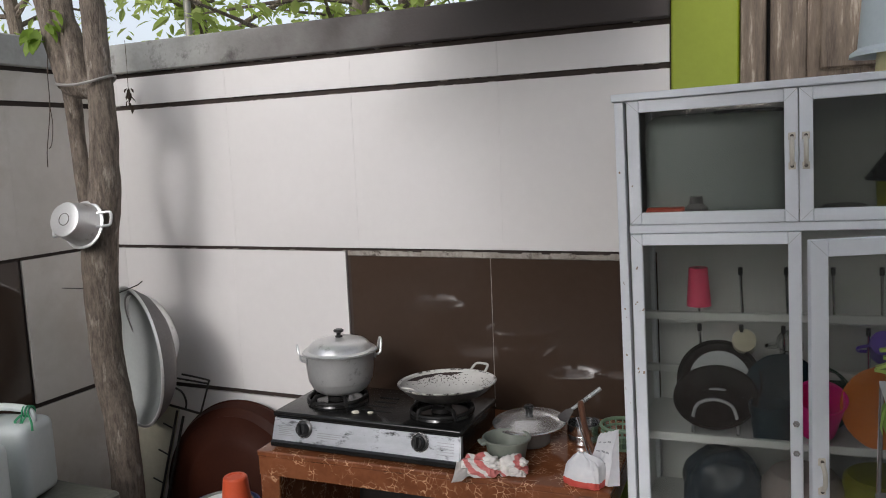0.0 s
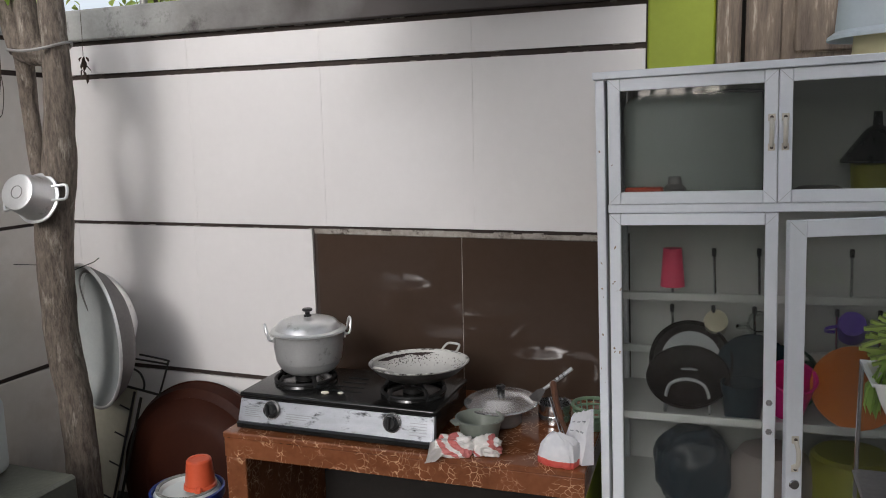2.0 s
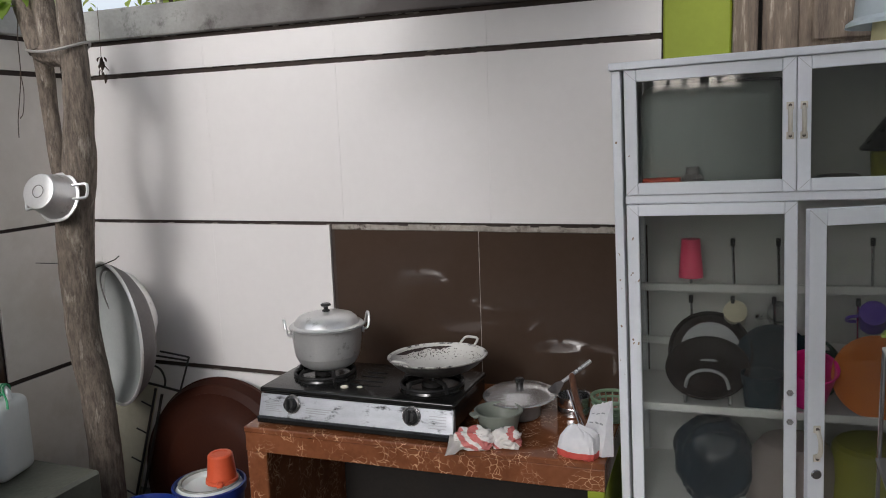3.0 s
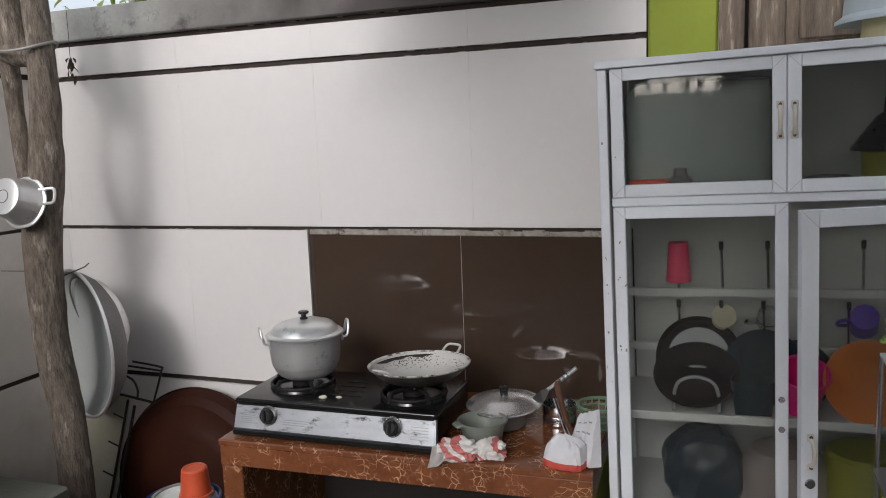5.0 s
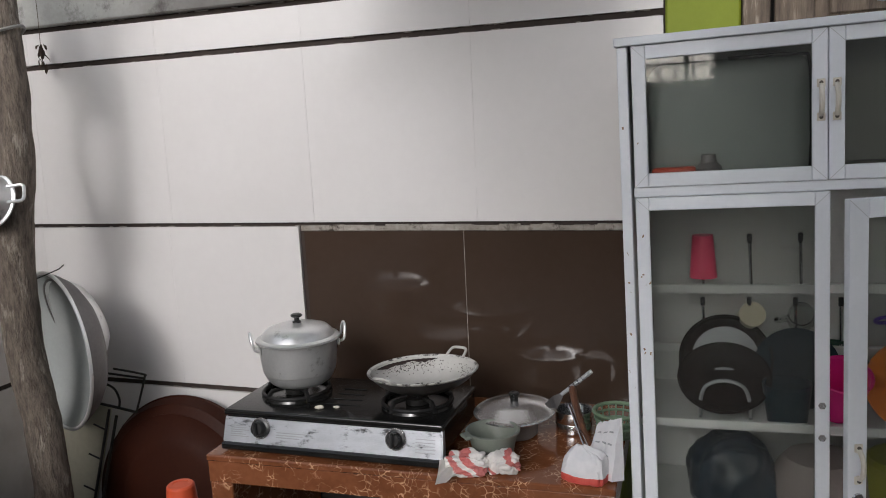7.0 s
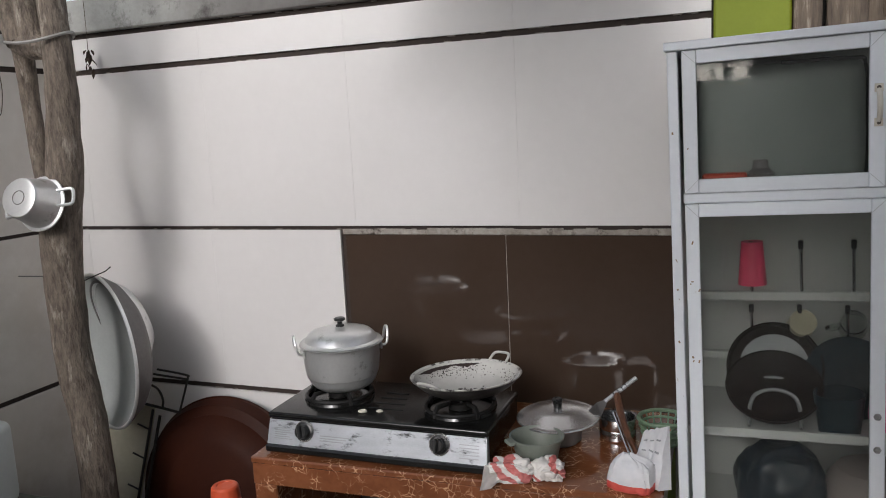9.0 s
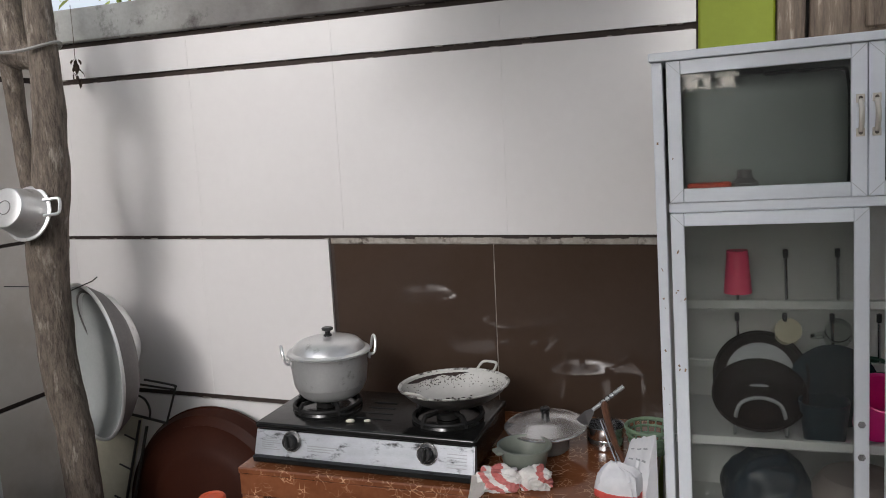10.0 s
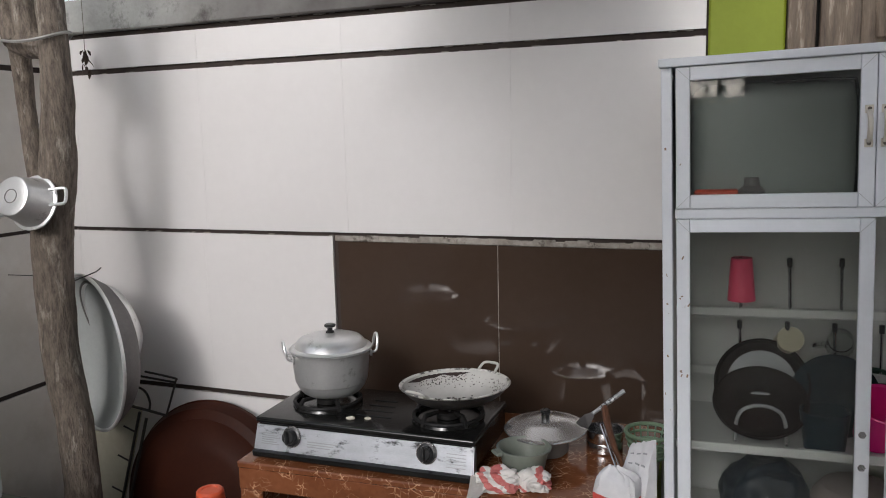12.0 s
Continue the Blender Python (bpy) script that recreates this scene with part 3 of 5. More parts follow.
for x, y, r in ((-0.055, 0.06, 0.011), (-0.008, 0.075, 0.008)):
    g = bm_new()
    t = bmesh.new()
    bmesh.ops.create_icosphere(t, subdivisions=2, radius=r)
    for v in t.verts:
        v.co = Vector((v.co.x * 1.3, v.co.y * 0.8, v.co.z * 0.55)) * (1 + 0.25 * noise.noise(v.co * 120))
    join(g, t)
    ob = tagged(finish("food_scrap", g, "garlic"), "small pale food scrap lying on the black stove top", "food scrap", "scraps on the stove")
    ob.matrix_world = pose(SX + x, SY + y, SZ + H + r * 0.45, 0, 0, 30)

# stock pot with lid
PX, PY, PZ = SX - 0.178, SY + 0.180, SZ + H + 0.034
pot = thing("stock_pot", pose(PX, PY, PZ, 0, 0, 38), "dull aluminium stock pot with domed lid and two ear handles", "pot")
R = 0.117
bm = lathe(bm_new(), [(0, 0), (R - 0.050, 0), (R - 0.038, 0.003), (R - 0.026, 0.011), (R - 0.016, 0.024), (R - 0.011, 0.037), (R - 0.0095, 0.0405), (R - 0.0075, 0.042), (R - 0.0065, 0.0455), (R - 0.004, 0.062), (R - 0.001, 0.090), (R, 0.1300), (R + 0.002, 0.1360),
                      (R + 0.010, 0.1380), (R + 0.011, 0.1410), (R + 0.002, 0.1420), (R - 0.004, 0.1380), (R - 0.006, 0.09), (R - 0.02, 0.03), (R - 0.05, 0.008), (0, 0.008)], 72, wobble=0.014)
part("body", bm, "alu", pot)
lid = part("lid", lathe(bm_new(), [(R + 0.006, 0.1425), (R + 0.009, 0.1445), (R + 0.006, 0.1470), (R - 0.006, 0.1500), (R - 0.014, 0.1640), (R - 0.025, 0.1740), (R - 0.05, 0.1820), (0.03, 0.1880), (0, 0.1890)], 56), "alu", pot)
part("lid_knob", lathe(bm_new(), [(0, 0.1885), (0.013, 0.1885), (0.013, 0.1930), (0.008, 0.1960), (0.008, 0.2040), (0.017, 0.2080), (0.018, 0.2130), (0.014, 0.2160), (0, 0.2160)], 24), "knob", lid, "black plastic knob")
for s in (-1, 1):
    pts = smooth_line([(s * (R - 0.001), -0.028, 0.1200), (s * (R + 0.018), -0.028, 0.1260), (s * (R + 0.024), -0.025, 0.1520), (s * (R + 0.026), -0.012, 0.1700), (s * (R + 0.026), 0.012, 0.1700),
                       (s * (R + 0.024), 0.025, 0.1520), (s * (R + 0.018), 0.028, 0.1260), (s * (R - 0.001), 0.028, 0.1200)], 4)
    h = part("handle", tube(bm_new(), pts, 0.0042, 8), "alu", pot)
    part("bracket", box(bm_new(), *sorted((s * (R - 0.002), s * (R + 0.005))), -0.035, 0.035, 0.1100, 0.1320, 0.002), "alu", h)

# enamel wok
wok = thing("wok", pose(SX + 0.232, SY + 0.168, SZ + H + 0.036, -2, -1, 20), "white enamel wok with burnt dark rim and loop handles", "wok")
RW = 0.156
prof_in = [(0, 0.006)] + [(RW * math.sin(a), 0.006 + 0.060 * (1 - math.cos(a)) / (1 - math.cos(1.25)) if a < 1.25 else 0.066) for a in np.linspace(0.1, 1.25, 9)]
k = RW / prof_in[-1][0]
prof_in = [(r * k, z) for r, z in prof_in]
lim = 6
part("bowl", lathe(bm_new(), prof_in[:lim + 1], 56), "enamel", wok)
part("burnt_band", lathe(bm_new(), prof_in[lim:-1] + [(RW - 0.004, 0.0645)], 56), "enamel", wok, "stained enamel band")
part("rim", lathe(bm_new(), [(RW - 0.004, 0.0645), (RW + 0.003, 0.0685), (RW + 0.006, 0.0665), (RW + 0.004, 0.0635), (RW - 0.002, 0.0605)], 56, wobble=0.004), "chipped", wok, "chipped enamel rim")
part("outside", lathe(bm_new(), [(RW - 0.002, 0.0605)] + [(r * 0.985, z - 0.006) for r, z in reversed(prof_in[:-1])], 56), "soot", wok, "sooty outer side")
# crust on the far wall of the bowl
t = bmesh.new()
grid = {}
NA = 150
for i, a in enumerate(np.linspace(1.10, 3.0, NA)):
    for j in range(6):
        u = j / 5
        ends = min(1.0, 3.5 * min(i, NA - 1 - i) / NA)
        wob = 0.50 + 0.5 * noise.noise(Vector((a * 3, 2.0, 0))) + 0.22 * noise.noise(Vector((a * 12, 5.0, 0))) + 0.12 * noise.noise(Vector((a * 40, 5.0, 0)))
        r = RW - 0.005 - u * 0.020 * max(0.12, wob) * ends
        z = np.interp(r, [q[0] for q in prof_in], [q[1] for q in prof_in]) + 0.0012
        grid[i, j] = t.verts.new((r * math.cos(a) * 0.998, r * math.sin(a) * 0.998, z))
for i in range(NA - 1):
    for j in range(5):
        t.faces.new((grid[i, j], grid[i + 1, j], grid[i + 1, j + 1], grid[i, j + 1]))
bm = bm_new()
join(bm, t)
part("crust", bm, "char", wok, "burnt brown crust")
rn = random.Random(8)
bm = bm_new()
for k in range(230):
    a, r = 1.85 + rn.gauss(0, 0.45), RW - 0.012 - abs(rn.gauss(0, 0.016))
    if k > 170:
        a, r = 0.30 + rn.gauss(0, 0.22), RW - 0.010 - abs(rn.gauss(0, 0.018))
    z = np.interp(r, [q[0] for q in prof_in], [q[1] for q in prof_in])
    s = rn.uniform(0.0007, 0.0022)
    lathe(bm, [(0, 0.0012), (s, 0.0008), (s * 0.8, -0.001)], 6, Matrix.Translation((r * math.cos(a), r * math.sin(a), z)) @ pose(0, 0, 0, 0, 0, math.degrees(a)) @ pose(0, 0, 0, 0, -32, 0))
tagged(part("speckle", bm, "char", wok, "brown burnt speckles"), kind="stuff")
bm = bm_new()
for k in range(70):
    a, r = rn.uniform(0, 6.28), 0.075 * rn.random() ** 0.5
    z = np.interp(r, [q[0] for q in prof_in], [q[1] for q in prof_in])
    s = rn.uniform(0.0015, 0.005)
    lathe(bm, [(0, z + 0.0015), (s, z + 0.0012), (s * 0.8, z - 0.001)], 7, pose(r * math.cos(a), r * math.sin(a) * 0.8 - 0.01, 0) @ Matrix.Diagonal((1.6, 0.9, 1, 1)))
tagged(part("residue", bm, "char", wok, "scattered brown food residue"), kind="stuff")
for a in (72, 252):
    hm = pose(0, 0, 0, 0, 0, a - 20)
    pts = smooth_line([(RW, -0.030, 0.066), (RW + 0.012, -0.030, 0.074), (RW + 0.026, -0.024, 0.084), (RW + 0.029, 0.0, 0.086), (RW + 0.026, 0.024, 0.084), (RW + 0.012, 0.030, 0.074), (RW, 0.030, 0.066)], 4)
    part("handle", tube(bm_new(), pts, 0.0042, 8, m=hm), "enamel", wok)

# bowl, lidded pot, utensil pot
bowl = thing("bowl", pose(-0.826, 2.750, CZ) @ Matrix.Diagonal((0.92, 0.92, 1.14, 1)), "small grey-green plastic bowl with a spout lug", "bowl")
part("body", lathe(bm_new(), [(0, 0.001), (0.055, 0), (0.060, 0.004), (0.074, 0.058), (0.082, 0.060), (0.083, 0.066), (0.077, 0.067), (0.071, 0.060), (0.057, 0.007), (0, 0.006)], 40), "grey_green", bowl)
part("lug", box(bm_new(), -0.022, 0.022, -0.100, -0.078, 0.057, 0.066, 0.004, pose(0, 0, 0, 0, 0, -48)), "grey_green", bowl)
low = thing("saucepan", pose(-0.803, 2.910, CZ), "small dark aluminium pan under a conical lid", "pan")
part("body", lathe(bm_new(), [(0, 0), (0.06, 0), (0.066, 0.006), (0.070, 0.066), (0.074, 0.068), (0.070, 0.070), (0.066, 0.066), (0.062, 0.008), (0, 0.006)], 40), "alu_dark", low)
lid = part("lid", lathe(bm_new(), [(0.119, 0.0), (0.122, 0.003), (0.118, 0.006), (0.104, 0.007), (0.066, 0.024), (0.03, 0.031), (0, 0.032)], 56, pose(0, 0, 0.0705, 3, -1, 0)), "lid_metal", low, "dented conical aluminium lid")
part("lid_knob", lathe(bm_new(), [(0, 0), (0.012, 0), (0.012, 0.014), (0.015, 0.018), (0.015, 0.024), (0.011, 0.027), (0, 0.027)], 20, pose(0, 0, 0.102, 3, -1, 0)), "knob", lid, "black plastic knob")
up = thing("utensil_pot", pose(-0.640, 2.975, CZ), "small straight steel pot holding kitchen tools", "pot")
part("body", lathe(bm_new(), [(0, 0), (0.05, 0), (0.053, 0.004), (0.0535, 0.030), (0.0525, 0.032), (0.0535, 0.034), (0.053, 0.062), (0.057, 0.064), (0.057, 0.067), (0.051, 0.065), (0.050, 0.006), (0, 0.005)], 36), "steel", up)
spat = thing("wooden_spatula", pose(-0.575, 2.86, CZ), "dark stained wooden spatula leaning on a steel pot", "spatula")
part("blade", tube(bm_new(), smooth_line([(-0.056, 0.050, 0.158), (-0.048, 0.034, 0.130), (-0.032, 0.006, 0.092), (-0.014, -0.02, 0.058)], 4), [0.006] + [0.0105] * 5 + [0.0095] * 6 + [0.008], 8, m=Matrix.Diagonal((1, 1, 1, 1))), "spoonwood", spat)
part("handle", tube(bm_new(), [(-0.014, -0.02, 0.058), (0.042, -0.105, 0.0075)], [0.008, 0.0065], 8), "spoonwood", spat)
knife = thing("kitchen_tongs", pose(-0.575, 2.86, CZ), "bent steel tongs leaning beside a spatula", "tongs")
part("arm", tube(bm_new(), [(-0.062, 0.025, 0.11), (0.0, -0.055, 0.004)], 0.0035, 6), "steel", knife)
part("arm", tube(bm_new(), [(-0.056, 0.03, 0.11), (0.008, -0.048, 0.004)], 0.0035, 6), "steel", knife)
ladle = thing("slotted_turner", pose(-0.680, 2.960, CZ - 0.006), "steel turner with a dark blade resting across a pot", "turner")
t = bmesh.new()
vs = [t.verts.new(v) for v in ((-0.045, -0.030, 0.0875), (0.002, -0.040, 0.0875), (0.010, 0.008, 0.1075), (0.0, 0.020, 0.1145), (-0.020, 0.014, 0.1075))]
t.faces.new(vs)
bmesh.ops.solidify(t, geom=list(t.faces), thickness=0.003)
bm = bm_new()
join(bm, t)
part("blade", bm, "alu_dark", ladle, "dark steel blade")
hl = part("handle", tube(bm_new(), smooth_line([(0.0, 0.02, 0.108), (0.045, 0.04, 0.142), (0.090, 0.055, 0.178)], 5), [0.006] * 3 + [0.007] * 8, 8), "alu_dull", ladle)
for k in range(5):
    part("ring", lathe(bm_new(), [(0.0072, -0.0025), (0.0095, 0), (0.0072, 0.0025)], 14, pose(0.028 + 0.011 * k, 0.032 + 0.005 * k, 0.129 + 0.0085 * k, -25, 52, 0)), "steel", hl)

basket = thing("basket", pose(-0.512, 2.970, CZ) @ Matrix.Scale(1.15, 4), "small round green plastic basket", "basket")
bm = bm_new()
for z, r in ((0.062, 0.058), (0.045, 0.055), (0.027, 0.05), (0.006, 0.044)):
    tube(bm, [(r * math.cos(a), r * math.sin(a), z) for a in np.linspace(0, 2 * math.pi, 29)[:-1]], 0.0035 if z < 0.06 else 0.005, 6, True)
for a in np.linspace(0, 2 * math.pi, 19)[:-1]:
    c, s = math.cos(a), math.sin(a)
    tube(bm, [(0.058 * c, 0.058 * s, 0.062), (0.044 * c, 0.044 * s, 0.006)], 0.0022, 5)
part("weave", bm, "basket", basket)
part("base", lathe(bm_new(), [(0, 0), (0.045, 0), (0.045, 0.006), (0, 0.006)], 28), "basket", basket)


def crumpled(size, seed, fold=0.35, freq=1.5, sub=5, square=0.8, crisp=False):
    """A soft crumpled lump with ridged folds, standing on z = 0."""
    t = bmesh.new()
    bmesh.ops.create_icosphere(t, subdivisions=sub, radius=1.0)
    sx, sy, sz = size
    for v in t.verts:
        c = v.co.copy()
        q = Vector((c.x * 0.6 + c.y * 0.8, c.z * 0.9 - c.x * 0.3, c.y * 0.5 - c.x * 0.7)) * freq + Vector((seed, seed * 0.3, 0))
        ridge = abs(noise.noise(q * 1.2)) * 0.9 + 0.5 * abs(noise.noise(q * 2.6)) + 0.12 * abs(noise.noise(q * 6.0))
        if crisp:
            ridge = 1.05 - 0.95 * abs(noise.noise(q * 1.3)) - 0.75 * abs(noise.noise(q * 2.7)) - 0.18 * abs(noise.noise(q * 5.5))
        d = c * (1 - fold + 1.25 * fold * (ridge * 2.0))
        d = Vector([math.copysign(abs(k) ** square, k) for k in d])
        v.co = Vector((d.x * sx / 2, d.y * sy / 2, max(d.z, -0.8) * sz / 2 + sz * 0.40))
    return t


def cloth(x, y, rz, size, seed, bands, label, tail=False):
    cl = thing("dish_cloth", pose(x, y, CZ, 0, 0, rz), label, "cloth", "cloths on the counter")
    t = crumpled(size, seed, 0.30, 1.0, square=0.85)
    for f in t.faces:
        c = f.calc_center_median()
        s = c.x / size[0] + 0.55 * c.z / size[2] + 0.12 * noise.noise(c * 30)
        f.material_index = 1 if any(a < s < b for a, b in bands) else 0
    bm = bm_new()
    join(bm, t)
    part("fabric", bm, ["cloth", "cloth_red"], cl)
    if tail:
        t = bmesh.new()
        g = []
        for i in range(15):
            u, row = i / 14, []
            for j in range(9):
                w = j / 8 - 0.5
                px = -0.035 - 0.038 * u + w * (0.075 - 0.045 * u)
                py = -0.012 - 0.055 * u + 0.010 * w
                pz = 0.038 * (1 - u) ** 1.3 + 0.006 + 0.006 * math.sin(w * 9 + u * 4) * (1 - u)
                row.append(t.verts.new((px, py, pz)))
            g.append(row)
        for a, b in zip(g, g[1:]):
            for j in range(8):
                t.faces.new((a[j], a[j + 1], b[j + 1], b[j]))
        bmesh.ops.solidify(t, geom=list(t.faces), thickness=0.003)
        bm = bm_new()
        join(bm, t)
        part("corner", bm, "cloth", cl, "loose white corner of the cloth")
    return cl


cloth(-0.862, 2.622, 20, (0.128, 0.085, 0.062), 3.1, ((-0.02, 0.10), (0.26, 0.50)), "crumpled white cotton cloth with red stripes at the counter edge", True)
cloth(-0.768, 2.655, 10, (0.085, 0.080, 0.060), 8.4, ((-0.34, -0.20), (0.46, 0.68)), "bunched white cotton cloth with red border beside another cloth")

pb = thing("plastic_bag", pose(-0.556, 2.660, CZ, 0, 0, -12), "knotted white plastic bag with red lower print", "bag")
t = bmesh.new()
outline = ((0.0, 0.058, 0.040, 0), (0.006, 0.062, 0.044, 0), (0.022, 0.063, 0.045, 0), (0.040, 0.060, 0.043, 0), (0.056, 0.057, 0.039, 0.002), (0.068, 0.051, 0.032, 0.002), (0.075, 0.041, 0.022, 0.0), (0.079, 0.026, 0.012, -0.006), (0.086, 0.010, 0.005, -0.012))
rings, NS = [], 72
for z, a, b, shift in outline:
    ring = []
    for k in range(NS):
        u = 2 * math.pi * k / NS
        c, w = math.cos(u), math.sin(u)
        q = Vector((c * 2.2, w * 2.2, z * 34))
        crease = 1 - 0.16 * abs(noise.noise(q + Vector((4, 1, 0)))) - 0.10 * abs(noise.noise(q * 2.3)) + 0.05 * noise.noise(q * 5)
        ring.append(t.verts.new((math.copysign(abs(c) ** 0.55, c) * a * crease + shift, math.copysign(abs(w) ** 0.55, w) * b * crease, z * (1 + 0.10 * noise.noise(q * 0.8)) if z else 0.0)))
    rings.append(ring)
for p_, q_ in zip(rings, rings[1:]):
    for k in range(NS):
        t.faces.new((p_[k], p_[(k + 1) % NS], q_[(k + 1) % NS], q_[k]))
t.faces.new(list(reversed(rings[0])))
t.faces.new(rings[-1])
for f in t.faces:
    c = f.calc_center_median()
    f.material_index = 1 if c.z < 0.024 + 0.06 * c.x + 0.005 * noise.noise(c * 40) else 0
bm = bm_new()
join(bm, t)
part("film", bm, ["bag", "bag_red"], pb)
gb = thing("paper_bag", pose(-0.512, 2.700, CZ, 0, 6, 42), "white printed bag leaning against the cabinet side", "bag")
t = bmesh.new()


def bag_front(u, w):
    """A point of the bag's creased front; u runs across it, w upwards."""
    crease = abs(noise.noise(Vector((u * 2.2 + 3, w * 2.4, 1.0)))) * 0.022 + abs(noise.noise(Vector((u * 5, w * 5 + 4, 2.0)))) * 0.008
    return Vector((-0.020 * (1 - w) ** 0.7 - crease * (0.3 + 0.7 * (1 - w)) + 0.012 * w, (u - 0.5) * (0.118 - 0.022 * w) + 0.010 * w, 0.003 + w * (0.158 - 0.045 * u + 0.006 * noise.noise(Vector((u * 9, 7, 0))))))


NB = 12
rows_ = [[t.verts.new(bag_front(i / NB, j / NB)) for i in range(NB + 1)] for j in range(NB + 1)]
back = [[t.verts.new((0.018 - 0.006 * j / NB, v.co.y, v.co.z)) for v in r] for j, r in enumerate(rows_)]
for j in range(NB):
    for i in range(NB):
        t.faces.new((rows_[j][i], rows_[j][i + 1], rows_[j + 1][i + 1], rows_[j + 1][i]))
        t.faces.new((back[j][i + 1], back[j][i], back[j + 1][i], back[j + 1][i + 1]))
    t.faces.new((rows_[j][0], rows_[j + 1][0], back[j + 1][0], back[j][0]))
    t.faces.new((rows_[j + 1][NB], rows_[j][NB], back[j][NB], back[j + 1][NB]))
for i in range(NB):
    t.faces.new((rows_[NB][i], rows_[NB][i + 1], back[NB][i + 1], back[NB][i]))
    t.faces.new((rows_[0][i + 1], rows_[0][i], back[0][i], back[0][i + 1]))
bmesh.ops.recalc_face_normals(t, faces=list(t.faces))
bm = bm_new()
join(bm, t)
part("film", bm, "bag", gb)
for j in range(4):
    for i in range(3):
        u0, w0 = 0.12 + 0.28 * i + 0.06 * (j % 2), 0.16 + 0.20 * j
        t = bmesh.new()
        q = [bag_front(a, b) + Vector((-0.0016, 0, 0)) for a, b in ((u0, w0), (u0 + 0.13, w0 + 0.015), (u0 + 0.13, w0 + 0.042), (u0, w0 + 0.027))]
        f = [t.verts.new(v) for v in q]
        g = [t.verts.new(v + Vector((0.003, 0, 0))) for v in q]
        t.faces.new(f)
        t.faces.new(g[::-1])
        for k in range(4):
            t.faces.new((f[k], g[k], g[(k + 1) % 4], f[(k + 1) % 4]))
        bm = bm_new()
        join(bm, t)
        part("print", bm, "label_grey", gb)


# ---------------------------------------------------------------- things: dish cabinet
cab = thing("dish_cabinet", pose(0, 0, 0, 0, 0, 0), "tall white aluminium dish cabinet with four glass doors, lower one ajar", "cabinet")
BEFORE = set(bpy.data.objects) - {cab}
X0, X1, Y0, Y1, ZT = -0.465, 0.463, 2.705, 3.165, 1.758
part("top", box(bm_new(), X0 - 0.006, X1 + 0.006, Y0 - 0.012, Y1, ZT - 0.020, ZT, 0.002), "alu_paint", cab)
for x0, x1 in ((X0, X0 + 0.024), (X1 - 0.030, X1)):
    for y0, y1 in ((Y0, Y0 + 0.03), (Y1 - 0.03, Y1)):
        part("post", box(bm_new(), x0, x1, y0, y1, 0.006 if x0 < 0 else -0.015, ZT - 0.0205, 0.002), "alu_paint", cab)
part("side_panel", box(bm_new(), X0 + 0.004, X0 + 0.010, Y0 + 0.0305, Y1 - 0.0305, 0.10, ZT - 0.021), "alu_back", cab)
part("side_panel", box(bm_new(), X1 - 0.010, X1 - 0.004, Y0 + 0.0305, Y1 - 0.0305, 0.10, ZT - 0.021), "alu_back", cab)
part("back_panel", box(bm_new(), X0 + 0.0305, X1 - 0.0305, Y1 - 0.014, Y1 - 0.006, 0.10, ZT - 0.021), "alu_back", cab)
for z0, z1 in ((1.378, 1.4015), (0.10, 0.135)):
    part("rail", box(bm_new(), X0 + 0.0305, X1 - 0.0305, Y0 + 0.001, Y0 + 0.028, z0, z1, 0.002), "alu_paint", cab)
part("shelf", box(bm_new(), X0 + 0.031, X1 - 0.031, Y0 + 0.029, Y1 - 0.015, 1.384, 1.396, 0.001), "alu_back", cab)
part("shelf", box(bm_new(), X0 + 0.011, X1 - 0.011, Y0 + 0.10, Y1 - 0.015, 0.766, 0.776, 0.001), "alu_back", cab)
part("shelf_edge", box(bm_new(), X0 + 0.011, X1 - 0.011, Y0 + 0.085, Y0 + 0.0995, 0.764, 0.788, 0.002), "alu_back", cab)
part("shelf", box(bm_new(), X0 + 0.011, X1 - 0.011, Y0 + 0.04, Y1 - 0.015, 0.136, 0.146, 0.001), "alu_back", cab)
RAILS = ((2.965, 1.107, 0.024), (3.00, 0.930, 0.022))
for y, z, h in RAILS:
    part("peg_rail", box(bm_new(), X0 + 0.011, X1 - 0.011, y, y + 0.022, z - h, z, 0.002), "alu_back", cab)
pegs = [(2.975, 1.107, x) for x in (-0.285, -0.163, -0.040, 0.080, 0.200, 0.320)] + [(3.01, 0.928, x) for x in (-0.285, -0.165, -0.050, 0.06, 0.17, 0.28)]
for y, z, x in pegs:
    pg = part("cup_peg", tube(bm_new(), [(x, y, z - 0.001), (x - 0.003, y - 0.02, z + 0.122)], 0.0042, 8), "steel", cab)
    part("peg_cap", lathe(bm_new(), [(0, 0), (0.0065, 0), (0.0065, 0.022), (0, 0.024)], 12, pose(x - 0.003, y - 0.02, z + 0.117)), "knob", pg, "black rubber cap")


def handle_on(parent, x, z, y):
    h = part("handle", tube(bm_new(), smooth_line([(x, y + 0.004, z + 0.032), (x, y - 0.010, z + 0.030), (x, y - 0.022, z + 0.015), (x, y - 0.024, z), (x, y - 0.022, z - 0.015), (x, y - 0.010, z - 0.030), (x, y + 0.004, z - 0.032)], 4), 0.0058, 8), "ivory", parent, "ivory pull handle")
    for s in (-1, 1):
        part("foot_plate", box(bm_new(), x - 0.0085, x + 0.0085, y - 0.004, y + 0.0005, z + s * 0.037 - 0.009, z + s * 0.037 + 0.009, 0.001), "ivory", h)
        part("screw", lathe(bm_new(), [(0, -0.002), (0.0042, -0.001), (0.0042, 0.002), (0, 0.003)], 12, pose(x, y - 0.005, z + s * 0.038, 90)), "screw", h)


